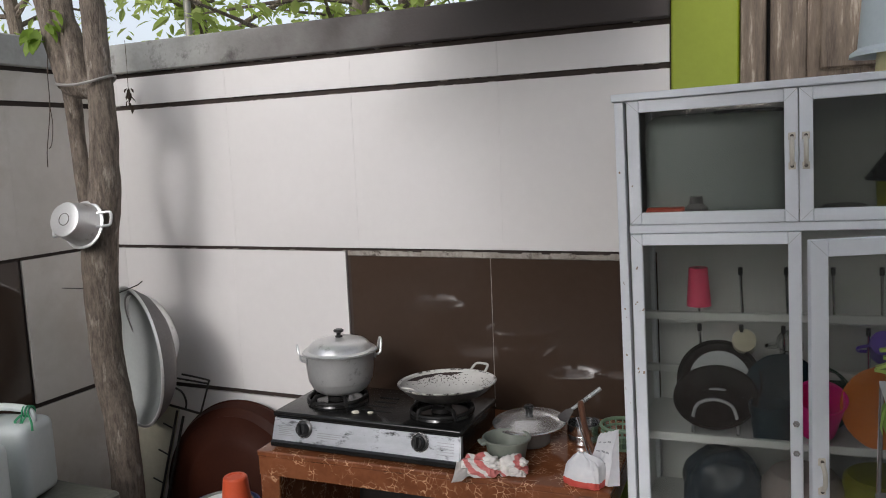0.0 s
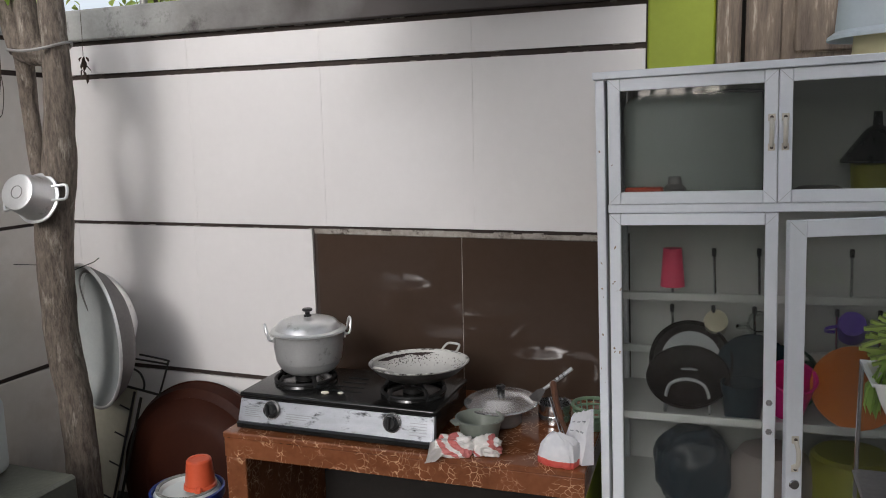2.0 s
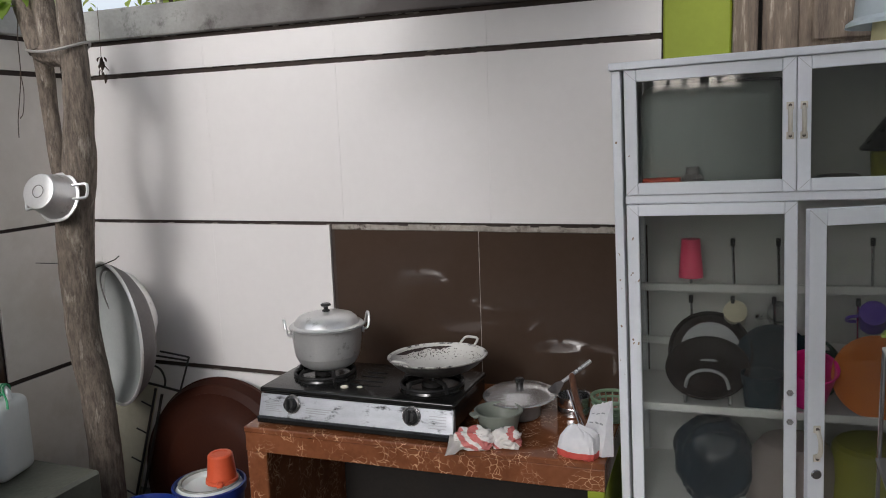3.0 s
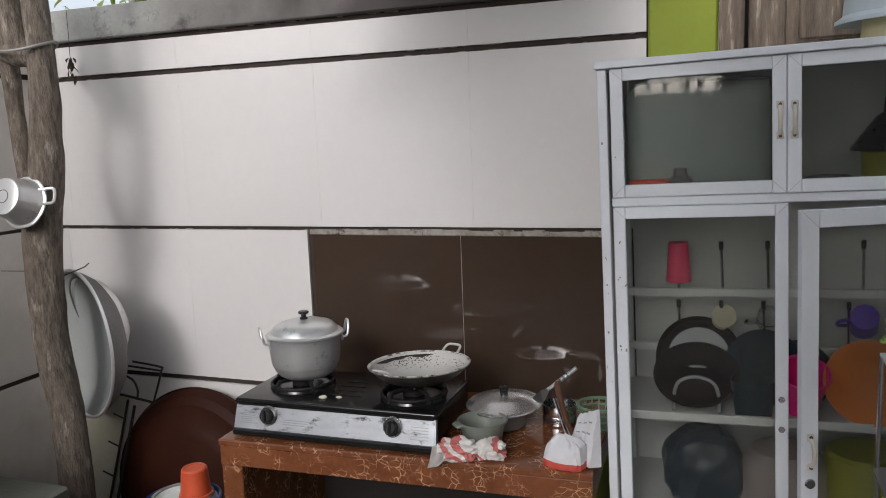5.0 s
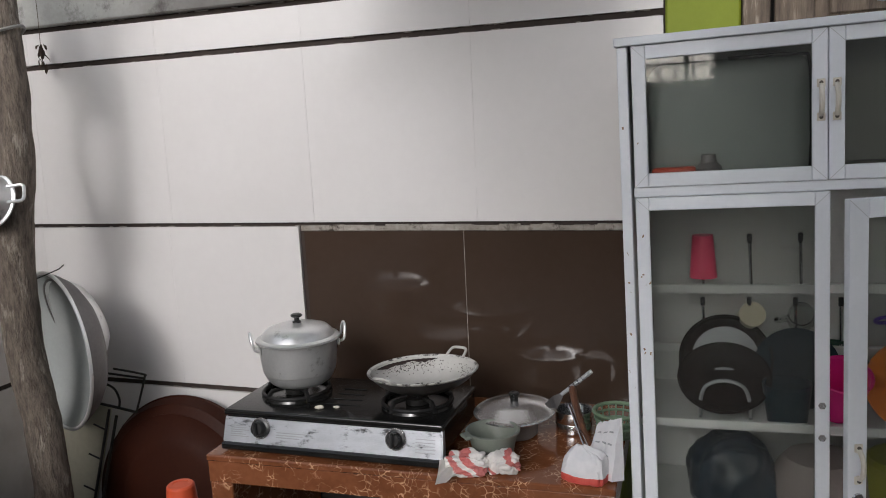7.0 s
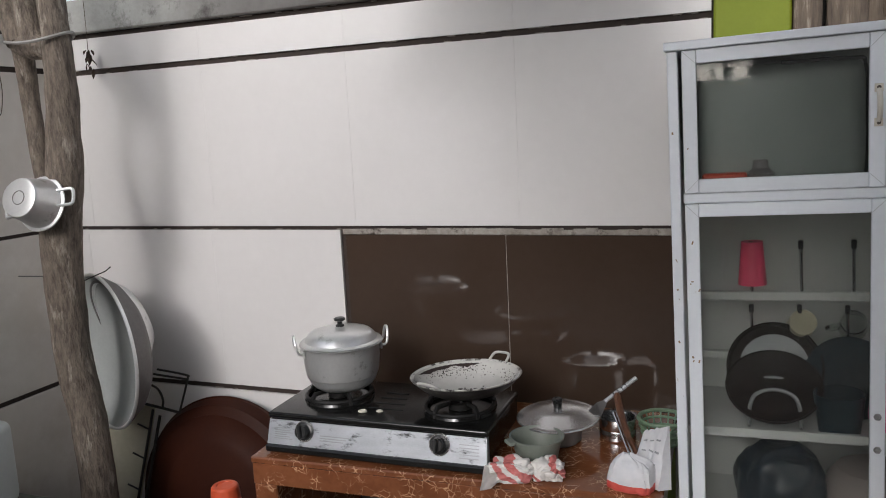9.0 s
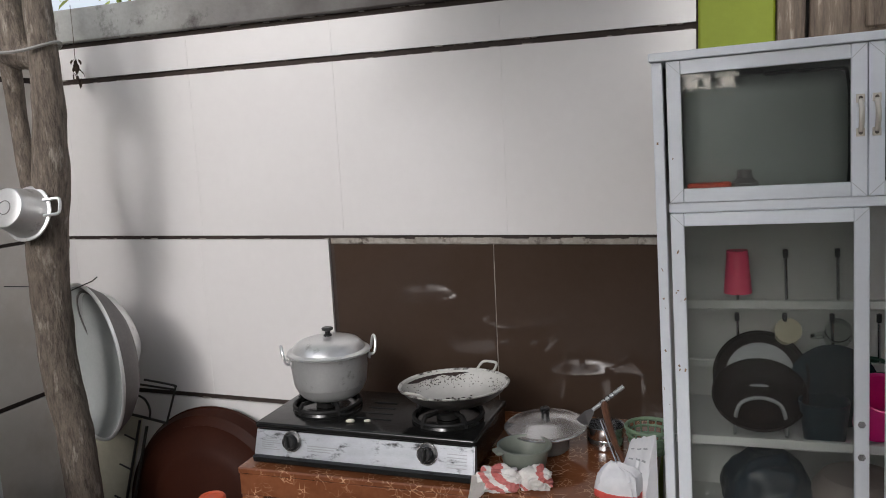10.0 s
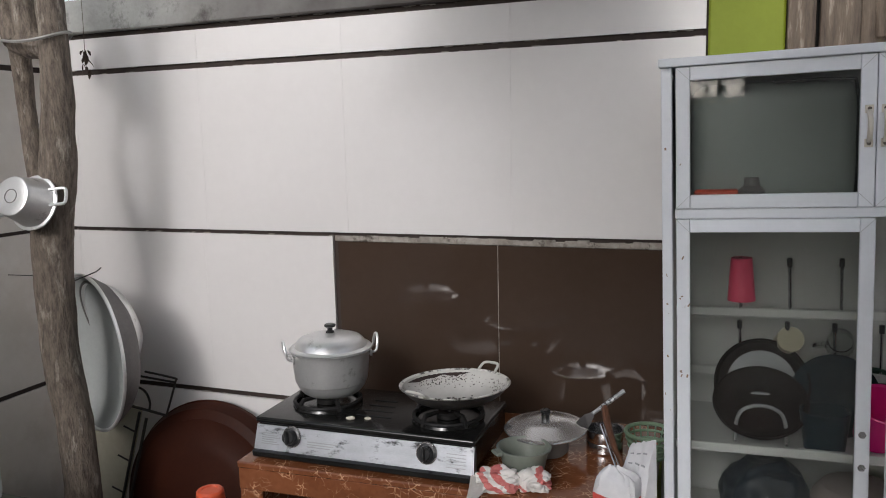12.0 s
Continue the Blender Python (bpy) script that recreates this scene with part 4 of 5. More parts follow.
def glass_door(name, w, h, stile, m):
    """A framed glass door; its lower left front corner is the origin of m, x across, z up, front at y = 0."""
    d = part(name, box(bm_new(), 0.0, stile, 0, 0.022, 0, h, 0.0015), "alu_paint", cab)
    d.matrix_local = m
    bm = box(bm_new(), w - stile, w, 0, 0.022, 0, h, 0.0015)
    part("stile", bm, "alu_paint", d)
    part("rail", box(bm_new(), stile + 0.0004, w - stile - 0.0004, 0.0005, 0.0215, h - stile, h, 0.0015), "alu_paint", d)
    part("rail", box(bm_new(), stile + 0.0004, w - stile - 0.0004, 0.0005, 0.0215, 0, stile, 0.0015), "alu_paint", d)
    # mitre lines at the corners
    for x, z, a in ((stile / 2, h - stile / 2, 45), (w - stile / 2, h - stile / 2, -45), (stile / 2, stile / 2, -45), (w - stile / 2, stile / 2, 45)):
        part("mitre", box(bm_new(), -stile * 0.66, stile * 0.66, -0.0006, 0.0004, -0.0005, 0.0005, m=pose(x, 0, z, 0, a, 0)), "mitre", d)
    g = part("pane", box(bm_new(), stile - 0.003, w - stile + 0.003, 0.009, 0.013, stile - 0.003, h - stile + 0.003), "pane", d)
    g.visible_shadow = False
    return d


DW = 0.423
YD = Y0 - 0.004
dA = glass_door("upper_door", DW, 0.334, 0.032, pose(-0.4315, YD, 1.4025))
handle_on(dA, DW - 0.0145, 0.178, 0)
dB = glass_door("upper_door", DW, 0.334, 0.032, pose(-0.0065, YD, 1.4025))
handle_on(dB, 0.0155, 0.178, 0)
DW = 0.428
dC = glass_door("lower_door", DW, 1.2395, 0.031, pose(-0.4315, YD, 0.1365))
for z in (0.735, 0.655):
    b = part("bolt", lathe(bm_new(), [(0, -0.012), (0.004, -0.012), (0.004, -0.005), (0.009, -0.004), (0.009, 0.001), (0, 0.001)], 6, pose(DW - 0.016, 0, z, 0) @ pose(0, 0, 0, -90, 0, 0) @ Matrix.Diagonal((1, 1, -1, 1))), "steel", dC)
dD = glass_door("lower_door", DW - 0.004, 1.235, 0.041, pose(0.416, YD - 0.006, 0.1365, 0, 0, 19) @ pose(-DW + 0.004, 0, 0))
handle_on(dD, 0.022, 0.655, 0)
part("lock", lathe(bm_new(), [(0, -0.004), (0.011, -0.004), (0.013, -0.001), (0.013, 0.002), (0, 0.002)], 20, pose(0.022, 0, 0.575, 90) @ Matrix.Diagonal((1, 1, -1, 1))), "steel", dD)


# flaked paint on the corner post and the stiles
rn = random.Random(31)
for k in range(15):
    z = rn.choice((1.20, 1.17, 0.95, 1.55, 0.90, 1.34, 1.02)) + rn.gauss(0, 0.035)
    x = rn.choice((X0 + 0.004, X0 + 0.010, -0.425, -0.41)) + rn.uniform(0, 0.006)
    w, h = rn.uniform(0.001, 0.005), rn.uniform(0.0015, 0.009)
    y = Y0 if x < -0.436 else YD
    part("paint_chip", box(bm_new(), x, x + w, y - 0.0005, y + 0.0005, z, z + h, m=pose(x, 0, z, 0, rn.uniform(-35, 35), 0) @ pose(-x, 0, -z)), "chip", cab)


# crockery in the cabinet
def cup_shape(r0, r1, h, wall=0.003):
    return [(0, 0), (r0, 0), (r1, h), (r1 - wall, h), (r0 - wall, wall), (0, wall)]


def cup_down(name, x, y, ztop, r_top, r_bot, h, material, label, tilt=(0, 0), handle=False):
    """A cup turned over a peg; its base is on top at ztop."""
    c = thing(name, pose(x, y, ztop, 180 + tilt[0], tilt[1], 0), label, "cup", "cups in the cabinet")
    part("body", lathe(bm_new(), cup_shape(r_top, r_bot, h), 32), material, c)
    if handle:
        part("handle", tube(bm_new(), smooth_line([(-r_top, 0, h * 0.15), (-r_top - 0.028, 0, h * 0.25), (-r_top - 0.03, 0, h * 0.65), (-r_bot, 0, h * 0.85)], 4), 0.005, 8), material, c)
    return c


cup_down("tumbler", -0.284, 2.955, 1.246, 0.027, 0.036, 0.115, "pink", "pink plastic tumbler upside down on a peg")
cup_down("tumbler", -0.255, 3.05, 0.985, 0.024, 0.032, 0.10, "pink", "pink plastic tumbler behind the brown tray")
cup_down("mug", -0.160, 2.975, 1.024, 0.034, 0.036, 0.075, "beige", "beige melamine mug tipped on a peg", (64, 12))
cup_down("glass_mug", -0.040, 2.975, 1.026, 0.032, 0.036, 0.08, "clear", "clear glass mug with handle tipped on a peg", (66, -10), True)
cup_down("mug", 0.205, 2.975, 1.030, 0.036, 0.040, 0.085, "purple", "purple plastic mug tipped on a peg", (60, -8), True)

SHZ = 0.776
stand = thing("plate_stand", pose(-0.235, 2.885, SHZ), "bent steel wire plate stand", "plate stand")
for dy in (-0.045, 0.055):
    part("arch", tube(bm_new(), smooth_line([(-0.062, dy, 0.0), (-0.060, dy, 0.05), (-0.045, dy, 0.088), (0, dy, 0.103), (0.045, dy, 0.088), (0.060, dy, 0.05), (0.062, dy, 0.0)], 4), 0.005, 8), "alu_dull", stand)
for sx in (-0.062, 0.062):
    part("foot", tube(bm_new(), [(sx, -0.052, 0.004), (sx, 0.062, 0.004)], 0.004, 6), "steel", stand)
plate_prof = [(0, 0), (0.07, 0), (0.085, 0.004), (0.112, 0.018), (0.114, 0.0205), (0.110, 0.0205), (0.084, 0.007), (0, 0.004)]


def plate(name, x, y, z, s, m, material, label, cat="plate"):
    p = thing(name, pose(x, y, z) @ m, label, cat, "plates in the cabinet")
    part("dish", lathe(bm_new(), [(r * s, h * s) for r, h in plate_prof], 48), material, p)
    return p


fbw = thing("tray", pose(-0.236, 2.893, SHZ + 0.080, 34, 0, 0), "dark brown round serving tray tilted in a wire stand", "tray", "plates in the cabinet")
part("dish", lathe(bm_new(), [(0, -0.012), (0.060, -0.012), (0.086, -0.004), (0.114, 0.020), (0.118, 0.022), (0.119, 0.026), (0.114, 0.027), (0.084, 0.002), (0.060, -0.006), (0, -0.006)], 48), "darkbrown", fbw)
# a second, flatter dish with a raised rim behind it
bk = thing("tray", pose(-0.232, 2.975, SHZ + 0.122, 78, 0, 0), "dark brown deep-rimmed tray behind another tray", "tray", "plates in the cabinet")
part("rim", lathe(bm_new(), [(0.088, 0), (0.116, 0.004), (0.122, 0.024), (0.118, 0.024), (0.110, 0.008), (0.088, 0.004), (0.088, 0)], 48), "darkbrown", bk)
part("dish", lathe(bm_new(), [(0, 0.001), (0.0878, 0.001), (0.0878, 0.003), (0, 0.003)], 48), "alu_dull", bk)
plate("plate", 0.20, 2.84, SHZ + 0.108, 0.98, pose(0, 0, 0, 74, 0, -6), "orange", "large orange plastic plate standing upright")
plate("plate", -0.055, 2.955, SHZ + 0.105, 0.95, pose(0, 0, 0, 76, 0, 0), "teal", "dark teal plate standing upright behind cups")
for x, y, z, r, h, mt, lab in ((-0.085, 2.85, SHZ, 0.06, 0.10, "teal", "dark teal plastic jug on the shelf"), ):
    c = thing("tumbler", pose(x, y, z), lab, "cup", "cups in the cabinet")
    part("body", lathe(bm_new(), cup_shape(r * 0.8, r, h), 32), mt, c)
pit = thing("pitcher", pose(0.030, 2.875, SHZ + 0.026, 28, -10, 30), "magenta plastic pitcher tilted on the shelf", "pitcher")
part("body", lathe(bm_new(), [(0, 0), (0.046, 0), (0.050, 0.005), (0.062, 0.125), (0.066, 0.128), (0.063, 0.131), (0.058, 0.125), (0.047, 0.007), (0, 0.005)], 36), "magenta", pit)
part("handle", tube(bm_new(), smooth_line([(0.056, 0, 0.108), (0.088, 0, 0.104), (0.092, 0, 0.055), (0.052, 0, 0.030)], 5), 0.006, 8), "magenta", pit)
gp = thing("bowl", pose(0.035, 2.975, SHZ + 0.083, 70, 0, 0), "dark green plastic bowl standing on edge", "bowl")
part("dish", lathe(bm_new(), [(0, -0.045), (0.05, -0.044), (0.078, -0.03), (0.092, 0.0), (0.096, 0.002), (0.09, 0.004), (0.074, -0.026), (0.048, -0.039), (0, -0.040)], 40), "deep_green", gp)
pbg = thing("plastic_bag", pose(-0.215, 2.885, 0.4995, 0, 0, 15), "dark blue plastic bag bulging on the bottom shelf", "bag")
t = crumpled((0.215, 0.19, 0.225), 5.7, 0.16, 0.6, square=0.75, crisp=True)
bm = bm_new()
join(bm, t)
part("film", bm, "navy", pbg)
dm = thing("pot", pose(-0.005, 2.875, 0.4995), "dull pinkish grey aluminium pot upside down on the bottom shelf", "pot")
part("body", lathe(bm_new(), [(0.128, 0.0), (0.132, 0.004), (0.122, 0.02), (0.118, 0.10), (0.108, 0.145), (0.085, 0.175), (0.05, 0.188), (0, 0.190)], 48), "pot_pink", dm)
for x, y, r, h, mt, lab in ((0.20, 2.88, 0.13, 0.18, "yellow", "yellow-green plastic basin on the bottom shelf"),):
    c = thing("basin", pose(x, y, 0.50), lab, "basin", "basins in the cabinet")
    part("bowl", lathe(bm_new(), [(0, h), (r * 0.72, h), (r * 0.78, h - 0.01), (r, 0.0), (r + 0.006, 0), (r * 0.8, h - 0.006), (r * 0.72, h + 0.004), (0, h + 0.004)], 40), mt, c)
part("shelf", box(bm_new(), X0 + 0.011, X1 - 0.011, Y0 + 0.06, Y1 - 0.015, 0.488, 0.499, 0.001), "alu_back", cab)

# in the upper compartment
fb = thing("bread_box", pose(-0.215, 2.93, 1.396), "pale grey plastic bread box behind the upper glass", "box")
part("shell", box(bm_new(), -0.19, 0.185, -0.15, 0.15, 0.0, 0.30, 0.045, seg=4), "grey_box", fb)
part("rim", tube(bm_new(), smooth_line([(0.150, -0.152, 0.012), (0.176, -0.152, 0.030), (0.180, -0.152, 0.15), (0.176, -0.152, 0.275), (0.150, -0.152, 0.294), (0.0, -0.152, 0.297)], 6), 0.004, 6), "knob", fb, "dark rubber rim")
rb = thing("lunch_box", pose(-0.345, 2.755, 1.396), "small box with a red lid", "box")
part("base", box(bm_new(), -0.045, 0.05, -0.02, 0.02, 0.0, 0.030, 0.004), "white", rb)
part("lid", box(bm_new(), -0.048, 0.053, -0.021, 0.021, 0.0305, 0.048, 0.004), "red_lid", rb)
for x, r, h in ((-0.262, 0.030, 0.075), (-0.20, 0.022, 0.02), (-0.13, 0.03, 0.015)):
    c = thing("jar", pose(x, 2.755, 1.396), "small dark grey jar behind the upper glass", "jar", "jars in the cabinet")
    part("body", lathe(bm_new(), [(0, 0), (r, 0), (r, h * 0.6), (r * 0.6, h * 0.75), (r * 0.55, h), (0, h)], 24), "alu_dark", c)
# yellow body and black cone, added in place of a reflection on the pane
yc = thing("food_container", pose(0.235, 2.85, 1.396), "yellow-green round shape inside, standing for a reflection in the upper glass", "container")
part("body", lathe(bm_new(), [(0, 0), (0.055, 0), (0.058, 0.004), (0.062, 0.092), (0.058, 0.096), (0, 0.096)], 36), "yellow", yc)
cl_ = thing("funnel", pose(0.235, 2.85, 1.4925), "black cone shape inside, standing for a reflection in the upper glass", "funnel")
part("cone", lathe(bm_new(), [(0.086, 0), (0.088, 0.006), (0.082, 0.012), (0.030, 0.082), (0.012, 0.094), (0.010, 0.130), (0, 0.130)], 36), "knob", cl_)
for x, r, h in ((0.10, 0.06, 0.035),):
    c = thing("jar", pose(x, 2.86, 1.396), "dark storage jar behind the upper glass", "jar", "jars in the cabinet")
    part("body", lathe(bm_new(), [(0, 0), (r, 0), (r, h * 0.8), (r * 0.8, h), (0, h)], 28), "alu_dark", c)

# on the cabinet
tubb = thing("food_tub", pose(0.262, 2.90, ZT), "cream plastic food tub on the cabinet top", "tub")
part("body", lathe(bm_new(), [(0, 0), (0.088, 0), (0.080, 0.10), (0.070, 0.26), (0, 0.26)], 40), "cream", tubb)
buck = thing("bucket", pose(0.262, 2.90, ZT + 0.0515, 0, 0, 0), "pale blue-grey plastic bucket upside down over a cream tub", "bucket")
part("body", lathe(bm_new(), [(0, 0.212), (0.105, 0.212), (0.112, 0.205), (0.128, 0.022), (0.146, 0.010), (0.148, 0.0), (0.143, 0.0), (0.122, 0.022), (0.104, 0.20), (0, 0.209)], 48), "pale_blue", buck)


# the cabinet leans a little sideways, with all that stands in and on it
LEAN = Matrix.Translation((-0.235, 0, 1.56)) @ pose(0, 0, 0, 0, -1.3, 0) @ Matrix.Translation((0.235, 0, -1.56))
for ob in [o for o in bpy.data.objects if o not in BEFORE and o.parent is None]:
    ob.matrix_world = LEAN @ ob.matrix_world


# ---------------------------------------------------------------- things: rack with vegetables in front of the cabinet
rack = thing("steel_rack", pose(0.150, 2.286, 0), "slim steel kitchen rack", "rack")
for x in (0, 0.472):
    for y in (0,):
        part("post", tube(bm_new(), [(x, y, 0), (x, y, 1.125)], 0.0048, 10), "steel", rack)
for z in (0.30, 0.60, 0.88):
    part("shelf", box(bm_new(), -0.006, 0.478, -0.196, 0.006, z, z + 0.010, 0.003), "alu_dark", rack)
tray = thing("vegetable_tray", pose(0.372, 2.190, 0.8925), "white plastic tray heaped with leafy green vegetables", "tray")
t = bmesh.new()
lo_, hi_ = (0.11, 0.045), (0.222, 0.076)
rings = []
for (a, b), z in ((lo_, 0.0), ((hi_[0] - 0.012, hi_[1] - 0.004), 0.195), (hi_, 0.230), ((hi_[0] + 0.006, hi_[1] + 0.006), 0.232), ((hi_[0] + 0.006, hi_[1] + 0.006), 0.238), ((hi_[0] - 0.004, hi_[1] - 0.004), 0.236), ((lo_[0] - 0.002, lo_[1] - 0.002), 0.005)):
    rings.append([t.verts.new((sx * a, sy * b, z)) for sx, sy in ((-1, -1), (1, -1), (1, 1), (-1, 1))])
for p, q in zip(rings, rings[1:]):
    for k in range(4):
        t.faces.new((p[k], p[(k + 1) % 4], q[(k + 1) % 4], q[k]))
t.faces.new(rings[0]); t.faces.new(rings[-1])
bm = bm_new()
join(bm, t)
part("tray_body", bm, "white", tray)
rnd = random.Random(5)
bm = bm_new()
for i in range(150):
    y0, z0 = rnd.uniform(-0.065, 0.06), rnd.uniform(0.235, 0.315)
    x0 = rnd.uniform(-0.12, 0.02)
    a = rnd.uniform(-0.5, 0.5)
    L = rnd.uniform(0.08, 0.14)
    part("stem", tube(bm_new(), smooth_line([(x0, y0, z0), (x0 - L * 0.6, y0 + L * 0.3 * a, z0 + 0.012), (x0 - L, y0 + L * 0.6 * a, z0 + rnd.uniform(-0.012, 0.03))], 3), [0.004] * 3 + [0.0048] * 4, 5), "veg_stem", tray, "pale green stem")


def leaf_into(t, m, L, w):
    """A small bent leaf blade."""
    pts = [(0, 0, 0), (L * 0.35, w / 2, 0.06 * L), (L * 0.35, 0, 0), (L * 0.35, -w / 2, 0.06 * L), (L * 0.75, w * 0.36, 0.0), (L * 0.75, 0, -0.05 * L), (L * 0.75, -w * 0.36, 0.0), (L, 0, -0.14 * L)]
    v = [t.verts.new(m @ Vector(p)) for p in pts]
    for f in ((0, 2, 1), (0, 3, 2), (1, 2, 5, 4), (2, 3, 6, 5), (4, 5, 7), (5, 6, 7)):
        t.faces.new([v[i] for i in f])


bm = bm_new()
for i in range(130):
    m = pose(rnd.uniform(-0.20, 0.18), rnd.uniform(-0.075, 0.06), rnd.uniform(0.22, 0.31), rnd.uniform(-40, 40), rnd.uniform(-30, 60), rnd.uniform(0, 360))
    leaf_into(bm, m, rnd.uniform(0.04, 0.07), 0.02)
for i in range(24):
    leaf_into(bm, pose(-0.215 + rnd.uniform(-0.01, 0.05), -0.05 + rnd.uniform(-0.02, 0.03), 0.25 + rnd.uniform(-0.02, 0.02), rnd.uniform(-20, 20), 75, rnd.uniform(150, 220)), 0.07, 0.022)
tagged(part("leafage", bm, "veg", tray, "fresh green leafage"), kind="stuff")


# ---------------------------------------------------------------- things: the tree and what hangs on it
tree = thing("tree", pose(-2.447, 2.75, 0), "slim living tree with grey-brown bark, forked and tied with wire", "tree")
TO = Vector((-2.447, 2.75, 0))


def limb(name, pts, rs, seed, n=16):
    loc = smooth_line([Vector(p) - TO for p in pts], 16)
    rr = np.interp(np.linspace(0, 1, len(loc)), np.linspace(0, 1, len(rs)), rs).tolist()
    return part(name, tube(bm_new(), loc, rr, n * 2, wobble=0.075, seed=seed), "bark", tree)


limb("trunk", [(-2.435, 2.75, -0.02), (-2.447, 2.75, 0.30), (-2.452, 2.75, 0.597), (-2.488, 2.75, 0.849), (-2.490, 2.75, 1.143), (-2.469, 2.75, 1.322), (-2.427, 2.75, 1.496), (-2.401, 2.75, 1.709),
               (-2.392, 2.75, 1.92), (-2.396, 2.75, 2.10), (-2.385, 2.74, 2.25), (-2.36, 2.70, 2.8), (-2.25, 2.6, 3.6)],
     [0.062, 0.060, 0.061, 0.062, 0.063, 0.068, 0.060, 0.052, 0.045, 0.044, 0.043, 0.036, 0.02], 0.0, 20)
limb("stem", [(-2.495, 2.76, 1.33), (-2.530, 2.77, 1.42), (-2.565, 2.785, 1.51), (-2.592, 2.80, 1.715), (-2.565, 2.77, 1.90), (-2.545, 2.75, 1.96)], [0.028, 0.029, 0.030, 0.030, 0.035, 0.042], 3.0)
limb("fork", [(-2.56, 2.75, 1.93), (-2.49, 2.75, 1.915), (-2.41, 2.75, 1.90)], [0.036, 0.045, 0.036], 4.0)
limb("limb", [(-2.545, 2.75, 1.93), (-2.567, 2.75, 1.99), (-2.609, 2.75, 2.10), (-2.648, 2.75, 2.25), (-2.78, 2.72, 2.7), (-2.95, 2.6, 3.4)], [0.045, 0.044, 0.038, 0.035, 0.03, 0.018], 5.0)
limb("limb", [(-2.48, 2.76, 1.92), (-2.508, 2.76, 1.98), (-2.532, 2.76, 2.117), (-2.559, 2.76, 2.25), (-2.55, 2.8, 2.8), (-2.45, 2.9, 3.5)], [0.046, 0.044, 0.039, 0.036, 0.03, 0.018], 7.0)
loop = [(-0.018 + 0.128 * math.cos(a), 0.078 * math.sin(a), 1.928 + 0.012 * math.sin(a * 2 + 1) + 0.008 * math.cos(a)) for a in np.linspace(0, 2 * math.pi, 41)[:-1]]
part("tie_wire", tube(bm_new(), loop, 0.0055, 6, True), "wire", tree, "thick grey wire loop")
# hanging dry vine
part("vine", tube(bm_new(), smooth_line([(-0.19, 0.0, 2.16), (-0.165, -0.03, 2.06), (-0.155, -0.05, 1.97), (-0.160, -0.05, 1.85), (-0.185, -0.05, 1.74), (-0.20, -0.05, 1.68), (-0.205, -0.05, 1.62)], 5), 0.0018, 5), "twig", tree, "thin dry vine")
part("vine", tube(bm_new(), smooth_line([(-0.160, -0.05, 1.85), (-0.155, -0.05, 1.78), (-0.17, -0.05, 1.71), (-0.188, -0.05, 1.69)], 5), 0.0016, 5), "twig", tree, "thin dry vine")
rnd = random.Random(11)
for i in range(18):
    bm = bm_new()
    if i < 10:
        leaf_into(bm, pose(-0.175 + rnd.uniform(-0.025, 0.03), -0.06, 2.115 + rnd.uniform(-0.02, 0.03), rnd.uniform(-40, 40), rnd.uniform(10, 70), rnd.uniform(0, 360)), 0.085, 0.042)
    else:
        leaf_into(bm, pose(-0.10 + rnd.uniform(-0.03, 0.03), -0.06, 2.16 + rnd.uniform(-0.03, 0.05), rnd.uniform(-40, 40), rnd.uniform(10, 70), rnd.uniform(0, 360)), 0.06, 0.03)
    part("leaf", bm, "leaf", tree, "fresh bright green leaf")
bm = bm_new()
for i in range(1500):
    a, rr_ = rnd.uniform(0, 6.28), rnd.uniform(0, 1.3) ** 0.8
    z = rnd.uniform(3.0, 4.4)
    leaf_into(bm, pose(-0.1 + rr_ * math.cos(a), -0.1 + rr_ * math.sin(a), z, rnd.uniform(-50, 50), rnd.uniform(-10, 60), rnd.uniform(0, 360)), rnd.uniform(0.06, 0.1), 0.035)
tagged(part("crown", bm, "leaf", tree), kind="stuff")

# aluminium pot hung on the trunk, bottom outwards
hp = thing("cooking_pot", Matrix.Translation((-2.452, 2.665, 1.400)) @ Vector((0.10, -1.0, 0.33)).to_track_quat("Z", "Y").to_matrix().to_4x4(), "small dented aluminium pot hung upside against the tree trunk", "pot")
R = 0.082
part("body", lathe(bm_new(), [(0, -0.098), (0.030, -0.0975), (0.058, -0.098), (0.0630, -0.0965), (0.0655, -0.092), (0.0665, -0.085), (0.075, -0.035), (R, -0.004), (R + 0.009, -0.002), (R + 0.010, 0.002), (R, 0.003), (R - 0.005, -0.004), (0.060, -0.086), (0, -0.092)], 64, Matrix.Diagonal((1, 1, -1, 1)), 0.03), "alu", hp)
bm = tube(bm_new(), [(0.022 * math.cos(a), 0.022 * math.sin(a), 0.0985) for a in np.linspace(0, 6.283, 33)[:-1]], 0.0014, 6, True)
part("stamp_ring", bm, "alu_dark", hp)
for s in (0, 180):
    hm = pose(0, 0, 0, 0, 0, s - 170)
    pts = smooth_line([(R - 0.002, -0.026, 0.022), (R + 0.020, -0.026, 0.016), (R + 0.046, -0.022, 0.010), (R + 0.048, 0.022, 0.010), (R + 0.020, 0.026, 0.016), (R - 0.002, 0.026, 0.022)], 4)
    part("handle", tube(bm_new(), pts, 0.0055, 8, m=hm), "alu", hp)

